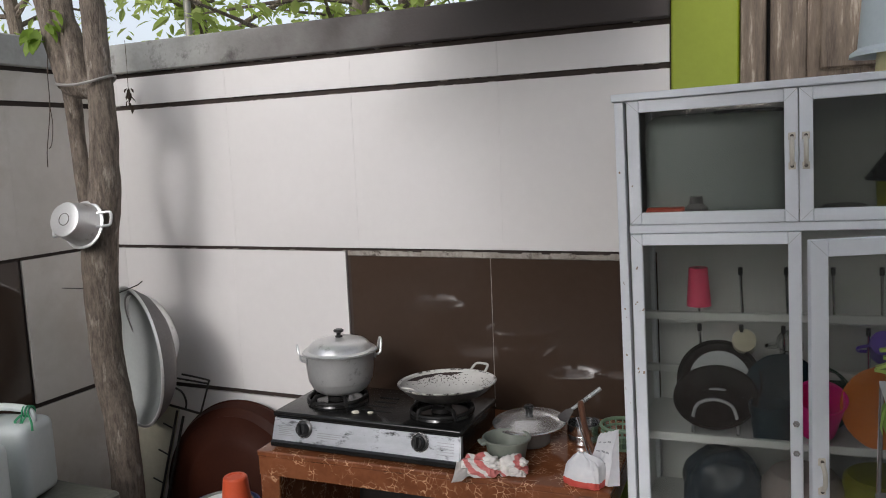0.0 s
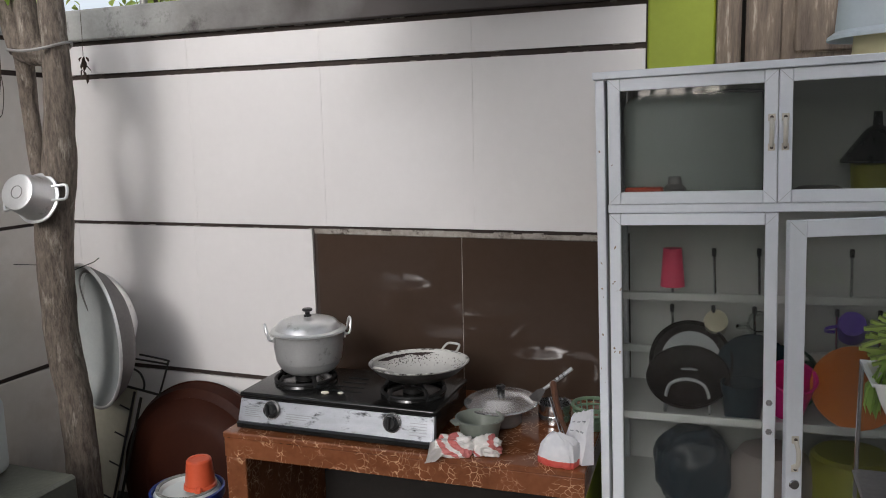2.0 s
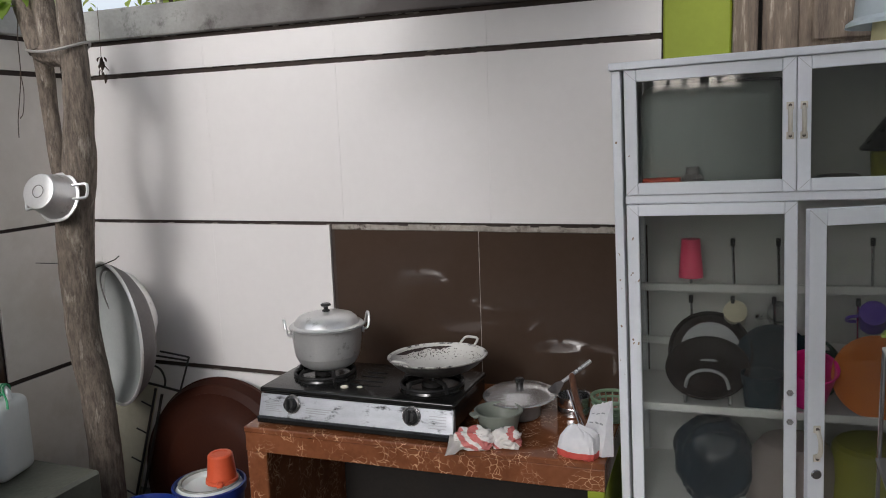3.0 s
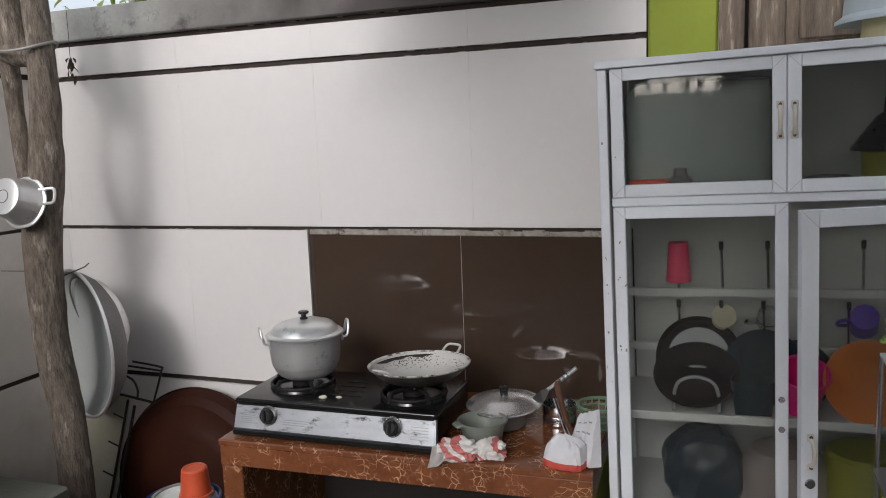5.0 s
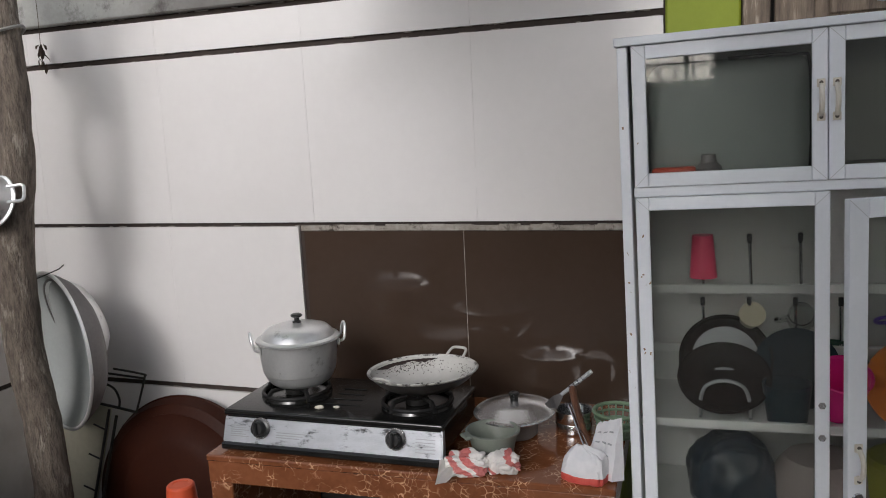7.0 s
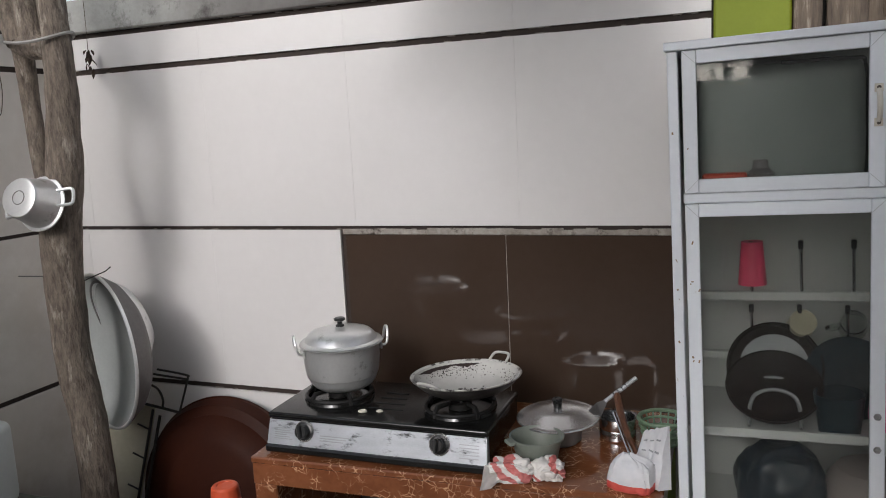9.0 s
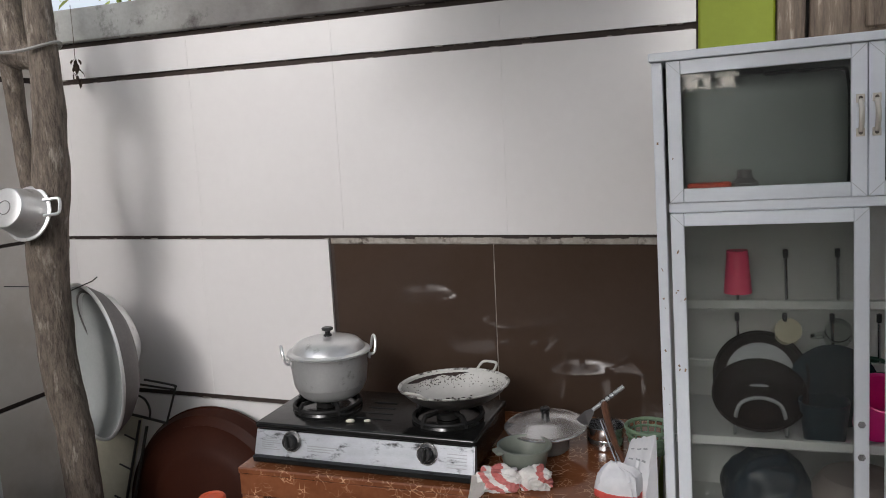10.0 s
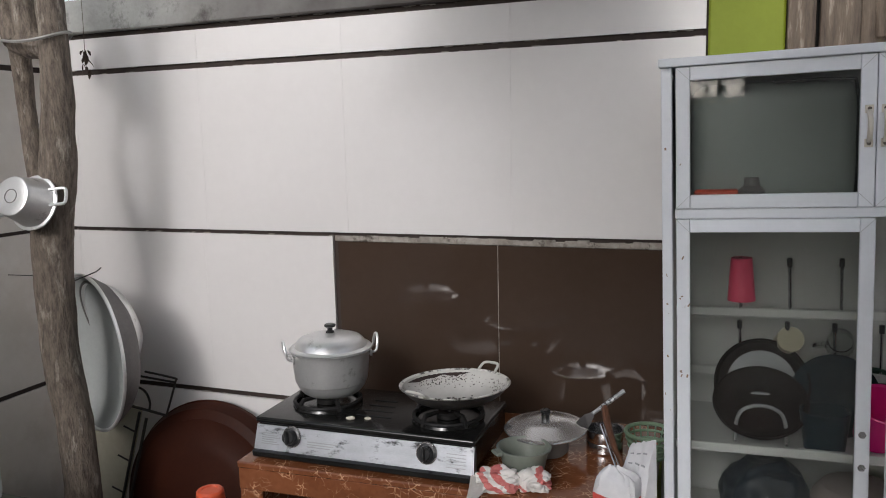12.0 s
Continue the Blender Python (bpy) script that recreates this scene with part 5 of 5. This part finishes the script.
# large basins behind the tree
bs = thing("wash_basin", pose(-2.500, 2.885, 0.830, 0, 0, 0) @ pose(0, 0, 0, 90, 0, -23), "large dull grey aluminium basin hung upright behind the tree", "basin")
RB = 0.288
part("bowl", lathe(bm_new(), [(0, -0.100), (0.06, -0.0985), (0.11, -0.094), (0.16, -0.084), (0.20, -0.070), (0.235, -0.050), (0.262, -0.027), (0.278, -0.010), (RB, 0.0)], 72), "basin_in", bs)
# outer side in a darker grey than the inside
part("outer_side", lathe(bm_new(), [(RB + 0.004, 0.0), (0.279, -0.027), (0.254, -0.063), (0.218, -0.091), (0.16, -0.105), (0, -0.107)], 64), "alu_dark", bs, "dark outer side")
part("rim", tube(bm_new(), [(RB * math.cos(a), RB * math.sin(a), 0.0) for a in np.linspace(0, 6.2832, 65)[:-1]], 0.0065, 8, True), "alu", bs)
b2 = thing("wash_basin", pose(-2.500, 2.885, 0.830) @ pose(0, 0, 0, 90, 0, -23) @ pose(0.0, 0.092, -0.072, 17, 0, 0), "smaller pale aluminium basin hung behind a larger one", "basin")
part("bowl", lathe(bm_new(), [(0, -0.076), (0.08, -0.073), (0.122, -0.061), (0.150, -0.038), (0.170, 0.0), (0.175, 0.0), (0.156, -0.042), (0.127, -0.068), (0.08, -0.081), (0, -0.084)], 56), "alu", b2)
part("rim", tube(bm_new(), [(0.175 * math.cos(a), 0.175 * math.sin(a), 0.0) for a in np.linspace(0, 6.2832, 57)[:-1]], 0.005, 8, True), "alu_dark", b2, "dark rolled rim")
nail = thing("nail", pose(-2.43, 2.80, 1.13), "thin bent nail in the trunk holding basins", "nail")
part("shaft", tube(bm_new(), [(-0.03, -0.02, -0.02), (0.0, 0.08, 0.005), (0.02, 0.085, 0.02)], 0.0022, 6), "rod", nail)
nail2 = thing("nail", pose(-2.54, 2.72, 1.145), "thin long nail in the trunk", "nail")
part("shaft", tube(bm_new(), [(0, 0, 0), (-0.09, -0.03, 0.004)], 0.0016, 5), "rod", nail2)

# dried leaf bunch on a string below the coping
db = thing("dried_leaf_bunch", pose(-2.660, 3.150, 1.90), "dry dark leaf bunch dangling on a thread from the coping", "dried leaves")
part("thread", tube(bm_new(), [(0, 0, 0.04), (0.004, 0.0, 0.14), (0.01, -0.005, 0.245)], 0.0012, 5), "twig", db)
bm = bm_new()
rnd = random.Random(2)
for i in range(16):
    leaf_into(bm, pose(rnd.uniform(-0.012, 0.012), rnd.uniform(-0.01, 0.01), rnd.uniform(-0.03, 0.05), rnd.uniform(-60, 60), rnd.uniform(20, 90), rnd.uniform(0, 360)), rnd.uniform(0.025, 0.05), 0.014)
part("leaf_cluster", bm, "leaf_dry", db)


# ---------------------------------------------------------------- things: beside the counter
bt = thing("round_tub", pose(-2.16, 3.055, 0.215) @ pose(0, 0, 0, 82, 0, 0), "large red-brown round plastic tub leaning on the tiled wall", "tub")
RT = 0.385
part("base", lathe(bm_new(), [(0, 0.035), (0.20, 0.035), (0.235, 0.028), (0.25, 0.02), (0.33, 0.022), (0.33, 0.0), (0, 0.0)], 72), "tub", bt)
part("side", lathe(bm_new(), [(0.3302, 0.022), (0.365, 0.010), (RT, -0.033), (RT - 0.006, -0.036), (0.355, 0.0), (0.3302, 0.004)], 72), "tub", bt)
part("rim", tube(bm_new(), [(RT * math.cos(a), RT * math.sin(a), -0.040) for a in np.linspace(0, 6.2832, 73)[:-1]], 0.0065, 8, True), "tub", bt)
bd = thing("leaning_board", pose(-2.690, 2.98, 0.0) @ pose(0, 0, 0, -6, 13, 6), "stained cream board leaning against the wall", "board")
part("panel", box(bm_new(), -0.14, 0.115, 0, 0.012, 0.03, 0.60, 0.002), "board", bd)
rk = thing("dish_rack", pose(-2.690, 2.96, 0.0) @ pose(0, 0, 0, -6, 13, 6), "black wire dish rack folded beside a board", "dish rack")
part("side_rod", tube(bm_new(), [(0.122, 0, 0.01), (0.124, 0, 0.60)], 0.0055, 8), "rod", rk)
part("side_rod", tube(bm_new(), [(0.150, 0.01, 0.01), (0.152, 0.01, 0.58)], 0.006, 8), "rod", rk)
for z in (0.12, 0.27, 0.40, 0.52):
    part("prong", tube(bm_new(), [(0.122, -0.004, z), (0.075, -0.012, z + 0.012)], 0.0035, 6), "rod", rk)
fr = thing("wire_frame", pose(-2.39, 3.06, 0.0), "bent black wire frame leaning on the wall", "wire frame")
part("loop", tube(bm_new(), smooth_line([(-0.02, 0.0, 0.715), (0.06, 0.0, 0.708), (0.123, 0.0, 0.70), (0.122, 0.0, 0.69), (0.095, 0, 0.62), (0.074, -0.01, 0.552)], 4), 0.0045, 6), "rod", fr)
part("bar", tube(bm_new(), [(-0.05, 0.0, 0.695), (0.12, 0.0, 0.685)], 0.0045, 6), "rod", fr)
part("bar", tube(bm_new(), [(-0.10, -0.01, 0.575), (-0.02, -0.01, 0.565), (0.075, -0.01, 0.552)], 0.0055, 6), "rod", fr)
part("hook", tube(bm_new(), smooth_line([(-0.07, -0.01, 0.66), (-0.02, -0.01, 0.64), (0.0, -0.01, 0.60), (-0.005, -0.01, 0.565)], 5), 0.0045, 6), "rod", fr)


def bucket(x, y, r, h, label, lidded):
    b = thing("bucket", pose(x, y, 0), label, "bucket", "blue buckets")
    part("body", lathe(bm_new(), [(0, 0), (r * 0.82, 0), (r * 0.86, 0.01), (r * 0.97, h - 0.03), (r * 1.04, h - 0.028), (r * 1.05, h), (r * 0.99, h + 0.002), (r * 0.95, h - 0.02), (r * 0.82, 0.01), (0, 0.008)], 48), "blue", b)
    if lidded:
        part("lid", lathe(bm_new(), [(0, h - 0.012), (r * 0.70, h - 0.010), (r * 0.74, h + 0.004), (r * 0.86, h + 0.006), (r * 0.90, h - 0.004), (r * 0.94, h - 0.010)], 48), "cloudy", b, "cloudy clear lid")
        part("lid_rim", lathe(bm_new(), [(r * 0.76, h + 0.0045), (r * 0.78, h + 0.009), (r * 0.855, h + 0.010), (r * 0.875, h + 0.0055)], 48), "lid_edge", b, "clear ribbed edge of the lid")
    return b


bucket(-1.832, 2.60, 0.119, 0.42, "blue plastic bucket with a cloudy lid", True)
bucket(-1.900, 2.352, 0.12, 0.425, "open blue plastic bucket", False)
sc = thing("scoop", pose(-1.788, 2.615, 0.427) @ Matrix.Scale(0.93, 4), "orange-red plastic scoop upside down on a bucket lid", "scoop")
part("cup", lathe(bm_new(), [(0.060, 0.0), (0.058, 0.012), (0.054, 0.014), (0.045, 0.100), (0.040, 0.106), (0.028, 0.107), (0.026, 0.104), (0, 0.104), (0, 0.100), (0.042, 0.096), (0.056, 0.0)], 36), "orange_red", sc)
part("lug", box(bm_new(), -0.012, 0.012, -0.075, -0.048, 0.0, 0.018, 0.004, pose(0, 0, 0, 0, 0, 30)), "orange_red", sc)

sb = tagged(finish("stone_slab", box(bm_new(), -2.935, -2.27, 1.9, 2.555, 0, 0.43, 0.012), "cement"), "low grey cement block beside the tree", "block")


def jerrycan(x, y, rz, label, tie):
    j = thing("jerrycan", pose(x, y, 0.43, 0, 0, rz), label, "jerrycan", "white jerrycans")
    part("body", box(bm_new(), -0.12, 0.12, -0.09, 0.09, 0.0, 0.285, 0.035, seg=4), "cloudy", j)
    part("handle", tube(bm_new(), smooth_line([(-0.085, 0, 0.28), (-0.075, 0, 0.325), (-0.03, 0, 0.333), (0.06, 0, 0.328), (0.092, 0, 0.312), (0.098, 0, 0.28)], 5), 0.014, 10), "cloudy", j)
    part("neck", lathe(bm_new(), [(0.03, 0.28), (0.03, 0.31), (0.034, 0.312), (0.034, 0.33), (0, 0.332)], 24, pose(-0.09, 0, 0)), "cloudy", j)
    if tie:
        bm = bm_new()
        r2 = random.Random(4)
        for i in range(7):
            a = Vector((0.08 + r2.uniform(-0.02, 0.02), -0.02, 0.31))
            tube(bm, smooth_line([a, a + Vector((r2.uniform(-0.02, 0.03), -0.015, -0.02)), a + Vector((r2.uniform(-0.03, 0.04), -0.02, -0.05))], 3), 0.003, 5)
        for i in range(3):
            tube(bm, [(0.07 + 0.012 * i, 0.019 * math.cos(u), 0.318 + 0.019 * math.sin(u)) for u in np.linspace(0, 6.28, 15)[:-1]], 0.0035, 5, True)
        part("string", bm, "string", j, "green raffia string knot")
    return j


jerrycan(-2.62, 2.40, 14, "cloudy white jerrycan with green string on its handle", True)
jerrycan(-2.52, 2.14, 8, "cloudy white jerrycan beside another", False)


# ---------------------------------------------------------------- beyond the wall
pl = thing("steel_pipe", pose(-3.49, 4.5, -0.05), "thin grey steel pipe standing beyond the wall", "pipe")
part("tube", tube(bm_new(), [(0, 0, 0), (0.02, 0, 4.2)], 0.022, 12), "wire", pl)
part("collar", lathe(bm_new(), [(0.023, 2.38), (0.03, 2.38), (0.03, 2.44), (0.023, 2.44)], 12), "wire", pl)


def garden_tree(x, y, h, spread, seed, leaves):
    r = random.Random(seed)
    g = thing("garden_tree", pose(x, y, -0.05), "tall thin garden tree beyond the wall, green leaves paled as if sunlit", "tree", "garden trees")
    top = Vector((r.uniform(-0.4, 0.4), r.uniform(-0.3, 0.3), h))
    part("trunk", tube(bm_new(), smooth_line([(0, 0, 0), (0.1, 0.05, h * 0.3), (-0.05, 0, h * 0.6), top], 6), [0.09] * 7 + [0.07] * 6 + [0.05] * 6, 10, wobble=0.15), "bark", g)
    lf = bm_new()
    tips = []
    for i in range(30):
        a, z0 = r.uniform(0, 6.28), r.uniform(0.35, 0.95) * h
        L = spread * r.uniform(0.5, 1.0)
        d = Vector((math.cos(a), math.sin(a), r.uniform(-0.15, 0.5)))
        p0 = Vector((0, 0, z0))
        p1 = p0 + d * L * 0.5 + Vector((0, 0, r.uniform(-0.1, 0.2)))
        p2 = p0 + d * L + Vector((r.uniform(-0.2, 0.2), r.uniform(-0.2, 0.2), r.uniform(-0.3, 0.1)))
        line = smooth_line([p0, p1, p2], 5)
        part("branch", tube(bm_new(), line, np.linspace(0.028, 0.006, len(line)).tolist(), 5), "bark", g)
        tips += line[3:]
    for i in range(leaves):
        p = r.choice(tips)
        m = Matrix.Translation(p + Vector((r.gauss(0, 0.13), r.gauss(0, 0.13), r.gauss(0, 0.12)))) @ pose(0, 0, 0, r.uniform(-50, 50), r.uniform(-20, 60), r.uniform(0, 360))
        leaf_into(lf, m, r.uniform(0.07, 0.15), r.uniform(0.035, 0.06))
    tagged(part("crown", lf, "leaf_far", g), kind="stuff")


def neighbour_house(x0, x1, y0, depth, eave, ridge, wall_key, roof_key, label, windows):
    """A low house across the yard: walls, two roof slopes with rafter ends, framed windows."""
    h = thing("house", pose(x0, y0, -0.05), label, "house")
    w = x1 - x0
    part("wall", box(bm_new(), 0, w, -depth, 0, 0, eave, 0.01), wall_key, h)
    for sgn in (0, 1):
        t = bmesh.new()
        ya, yb = (0.5, -depth / 2) if sgn == 0 else (-depth - 0.5, -depth / 2)
        za = eave - 0.12
        n = max(6, int(w / 0.2))
        low, high = [], []
        for k in range(n * 2 + 1):
            x = -0.3 + (w + 0.6) * k / (2 * n)
            up = 0.03 * (k % 2)
            low.append((t.verts.new((x, ya, za + up)), t.verts.new((x, ya, za + up - 0.02))))
            high.append((t.verts.new((x, yb, ridge + up)), t.verts.new((x, yb, ridge + up - 0.02))))
        for k in range(2 * n):
            t.faces.new((low[k][0], low[k + 1][0], high[k + 1][0], high[k][0]))
            t.faces.new((low[k + 1][1], low[k][1], high[k][1], high[k + 1][1]))
            t.faces.new((low[k][1], low[k + 1][1], low[k + 1][0], low[k][0]))
        bm = bm_new()
        join(bm, t)
        part("roof", bm, roof_key, h)
    for wx, wz, ww, wh in windows:
        f = part("window", box(bm_new(), wx, wx + ww, 0.003, 0.05, wz, wz + wh, 0.006), "white", h)
        for k in range(2):
            part("pane", box(bm_new(), wx + 0.05 + k * ww / 2, wx + ww / 2 - 0.03 + k * ww / 2, 0.051, 0.056, wz + 0.05, wz + wh - 0.05), "knob", f)


neighbour_house(-6.6, -2.3, -8.6, 5.0, 2.7, 4.9, "oldwood", "roof_brown", "low brown timber house across the yard", ((0.9, 1.1, 0.9, 1.0), (2.7, 1.1, 0.9, 1.0)))
neighbour_house(-1.8, -0.35, -11.5, 3.0, 2.16, 2.28, "yellow_wall", "roof", "small yellow painted house beyond the yard wall", ((0.35, 1.55, 0.7, 0.45),))
neighbour_house(0.0, 4.5, -6.4, 2.6, 1.95, 2.75, "plaster", "roof", "low shed with a rusty corrugated roof behind the yard wall", ())
fence = thing("metal_fence", pose(-2.3, -5.07, 1.88), "black wrought metal fence with rings on the yard wall", "fence")
part("rail", box(bm_new(), 0, 2.2, -0.012, 0.012, 0.02, 0.045, 0.002), "rod", fence)
part("rail", box(bm_new(), 0, 2.2, -0.012, 0.012, 0.25, 0.275, 0.002), "rod", fence)
for k in range(12):
    part("bar", tube(bm_new(), [(0.005 + 0.198 * k, 0, 0), (0.005 + 0.198 * k, 0, 0.34)], 0.009, 6), "rod", fence)
for k in range(11):
    part("ring", tube(bm_new(), [(0.104 + 0.198 * k + 0.085 * math.cos(a), 0, 0.148 + 0.085 * math.sin(a)) for a in np.linspace(0, 6.2832, 21)[:-1]], 0.008, 6, True), "rod", fence)


garden_tree(-4.3, 5.6, 4.6, 1.6, 1, 1300)
garden_tree(-2.6, 5.2, 4.4, 1.5, 2, 1300)
garden_tree(-1.2, 6.0, 4.8, 1.7, 3, 1300)
garden_tree(-5.8, 4.2, 4.6, 1.6, 4, 1200)
garden_tree(-3.4, 7.5, 5.5, 2.2, 6, 1500)
garden_tree(-7.5, 6.5, 5.5, 2.2, 7, 1500)
garden_tree(-8.0, -7.0, 5.2, 2.0, 9, 1200)


# ---------------------------------------------------------------- wall tiles, piece by piece
def tiles(parent, along, lines, z0, z1, key, gap=0.0004):
    """A row of glazed tiles between the given joint lines; along: 'x' for the back wall, 'y' for the side wall."""
    for a, b in zip(lines, lines[1:]):
        a, b = min(a, b) + gap / 2, max(a, b) - gap / 2
        lip = random.uniform(-0.0002, 0.0002)
        if along == "x":
            bm = box(bm_new(), a, b, YB + lip, YB + 0.013, z0, z1, 0.0003)
        else:
            bm = box(bm_new(), XL - 0.013, XL + lip, a, b, z0, z1, 0.0003)
        ob = finish("tile", bm, key, smooth=False)
        ob.parent = parent


BX = [XL + 0.002, -2.816, -2.198, -1.598, -0.998, -0.391]
UX = [XL + 0.002, -2.780, -2.180, -1.580, -0.980, -0.391]
tiles(wall_back, "x", BX, 0.004, 0.604, "tile")
tiles(wall_back, "x", [XL + 0.002, -2.816, -2.200, -1.646], 0.626, 1.239, "tile")
tiles(wall_back, "x", [-1.626, -1.031, -0.431], 0.626, 1.222, "tile_brown", 0.003)
tiles(wall_back, "x", UX, 1.254, 1.855, "tile")
tiles(wall_back, "x", UX, 1.876, 1.994, "tile")
LY = [YB - 0.004, 2.76, 2.16, 1.56, 0.96, 0.36, -0.24, -0.84, -1.44]
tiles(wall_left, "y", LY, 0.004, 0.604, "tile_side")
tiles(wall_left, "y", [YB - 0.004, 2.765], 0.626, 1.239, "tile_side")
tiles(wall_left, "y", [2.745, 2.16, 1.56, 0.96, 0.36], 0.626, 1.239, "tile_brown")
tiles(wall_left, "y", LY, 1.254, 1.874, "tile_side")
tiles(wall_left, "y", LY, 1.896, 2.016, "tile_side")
# pale mortar bed over the brown tiles, and pale grout in their joint
bm = bm_new()
x0 = -1.640
while x0 < -0.44:
    w = random.uniform(0.006, 0.06)
    box(bm, x0, x0 + w + 0.004, YB + 0.002 + random.uniform(0, 0.005), YB + 0.012, 1.2225, 1.242 + random.uniform(-0.003, 0.004), 0.002)
    x0 += w
ob = finish("mortar", bm, "mortar", smooth=False)
ob.parent = wall_back
ob = finish("grout", box(bm_new(), -1.0322, -1.0298, YB + 0.0012, YB + 0.012, 0.66, 1.2222), "mortar", smooth=False)
ob.parent = wall_back

# crumbs of old mortar left in the grooves
bm = bm_new()
rn = random.Random(21)
for z, side in ((1.876, -1), (1.855, 1), (2.013, -1), (1.2395, 1), (0.6045, 1)):
    for k in range(46):
        x = rn.uniform(-2.9, -0.42)
        if (z == 1.2395 and x > -1.66) or rn.random() < 0.45 * (noise.noise(Vector((x * 1.5, z * 9, 0))) < 0):
            continue
        L, h = rn.uniform(0.004, 0.03), rn.uniform(0.001, 0.004)
        z0, z1 = (z - h, z - 0.0002) if side < 0 else (z + 0.0002, z + h)
        box(bm, x, x + L, YB + rn.uniform(0.001, 0.005), YB + 0.0125, z0, z1, 0.0007)
ob = finish("mortar_crumb", bm, "mortar", smooth=False)
ob.parent = wall_back
tagged(ob, kind="stuff")
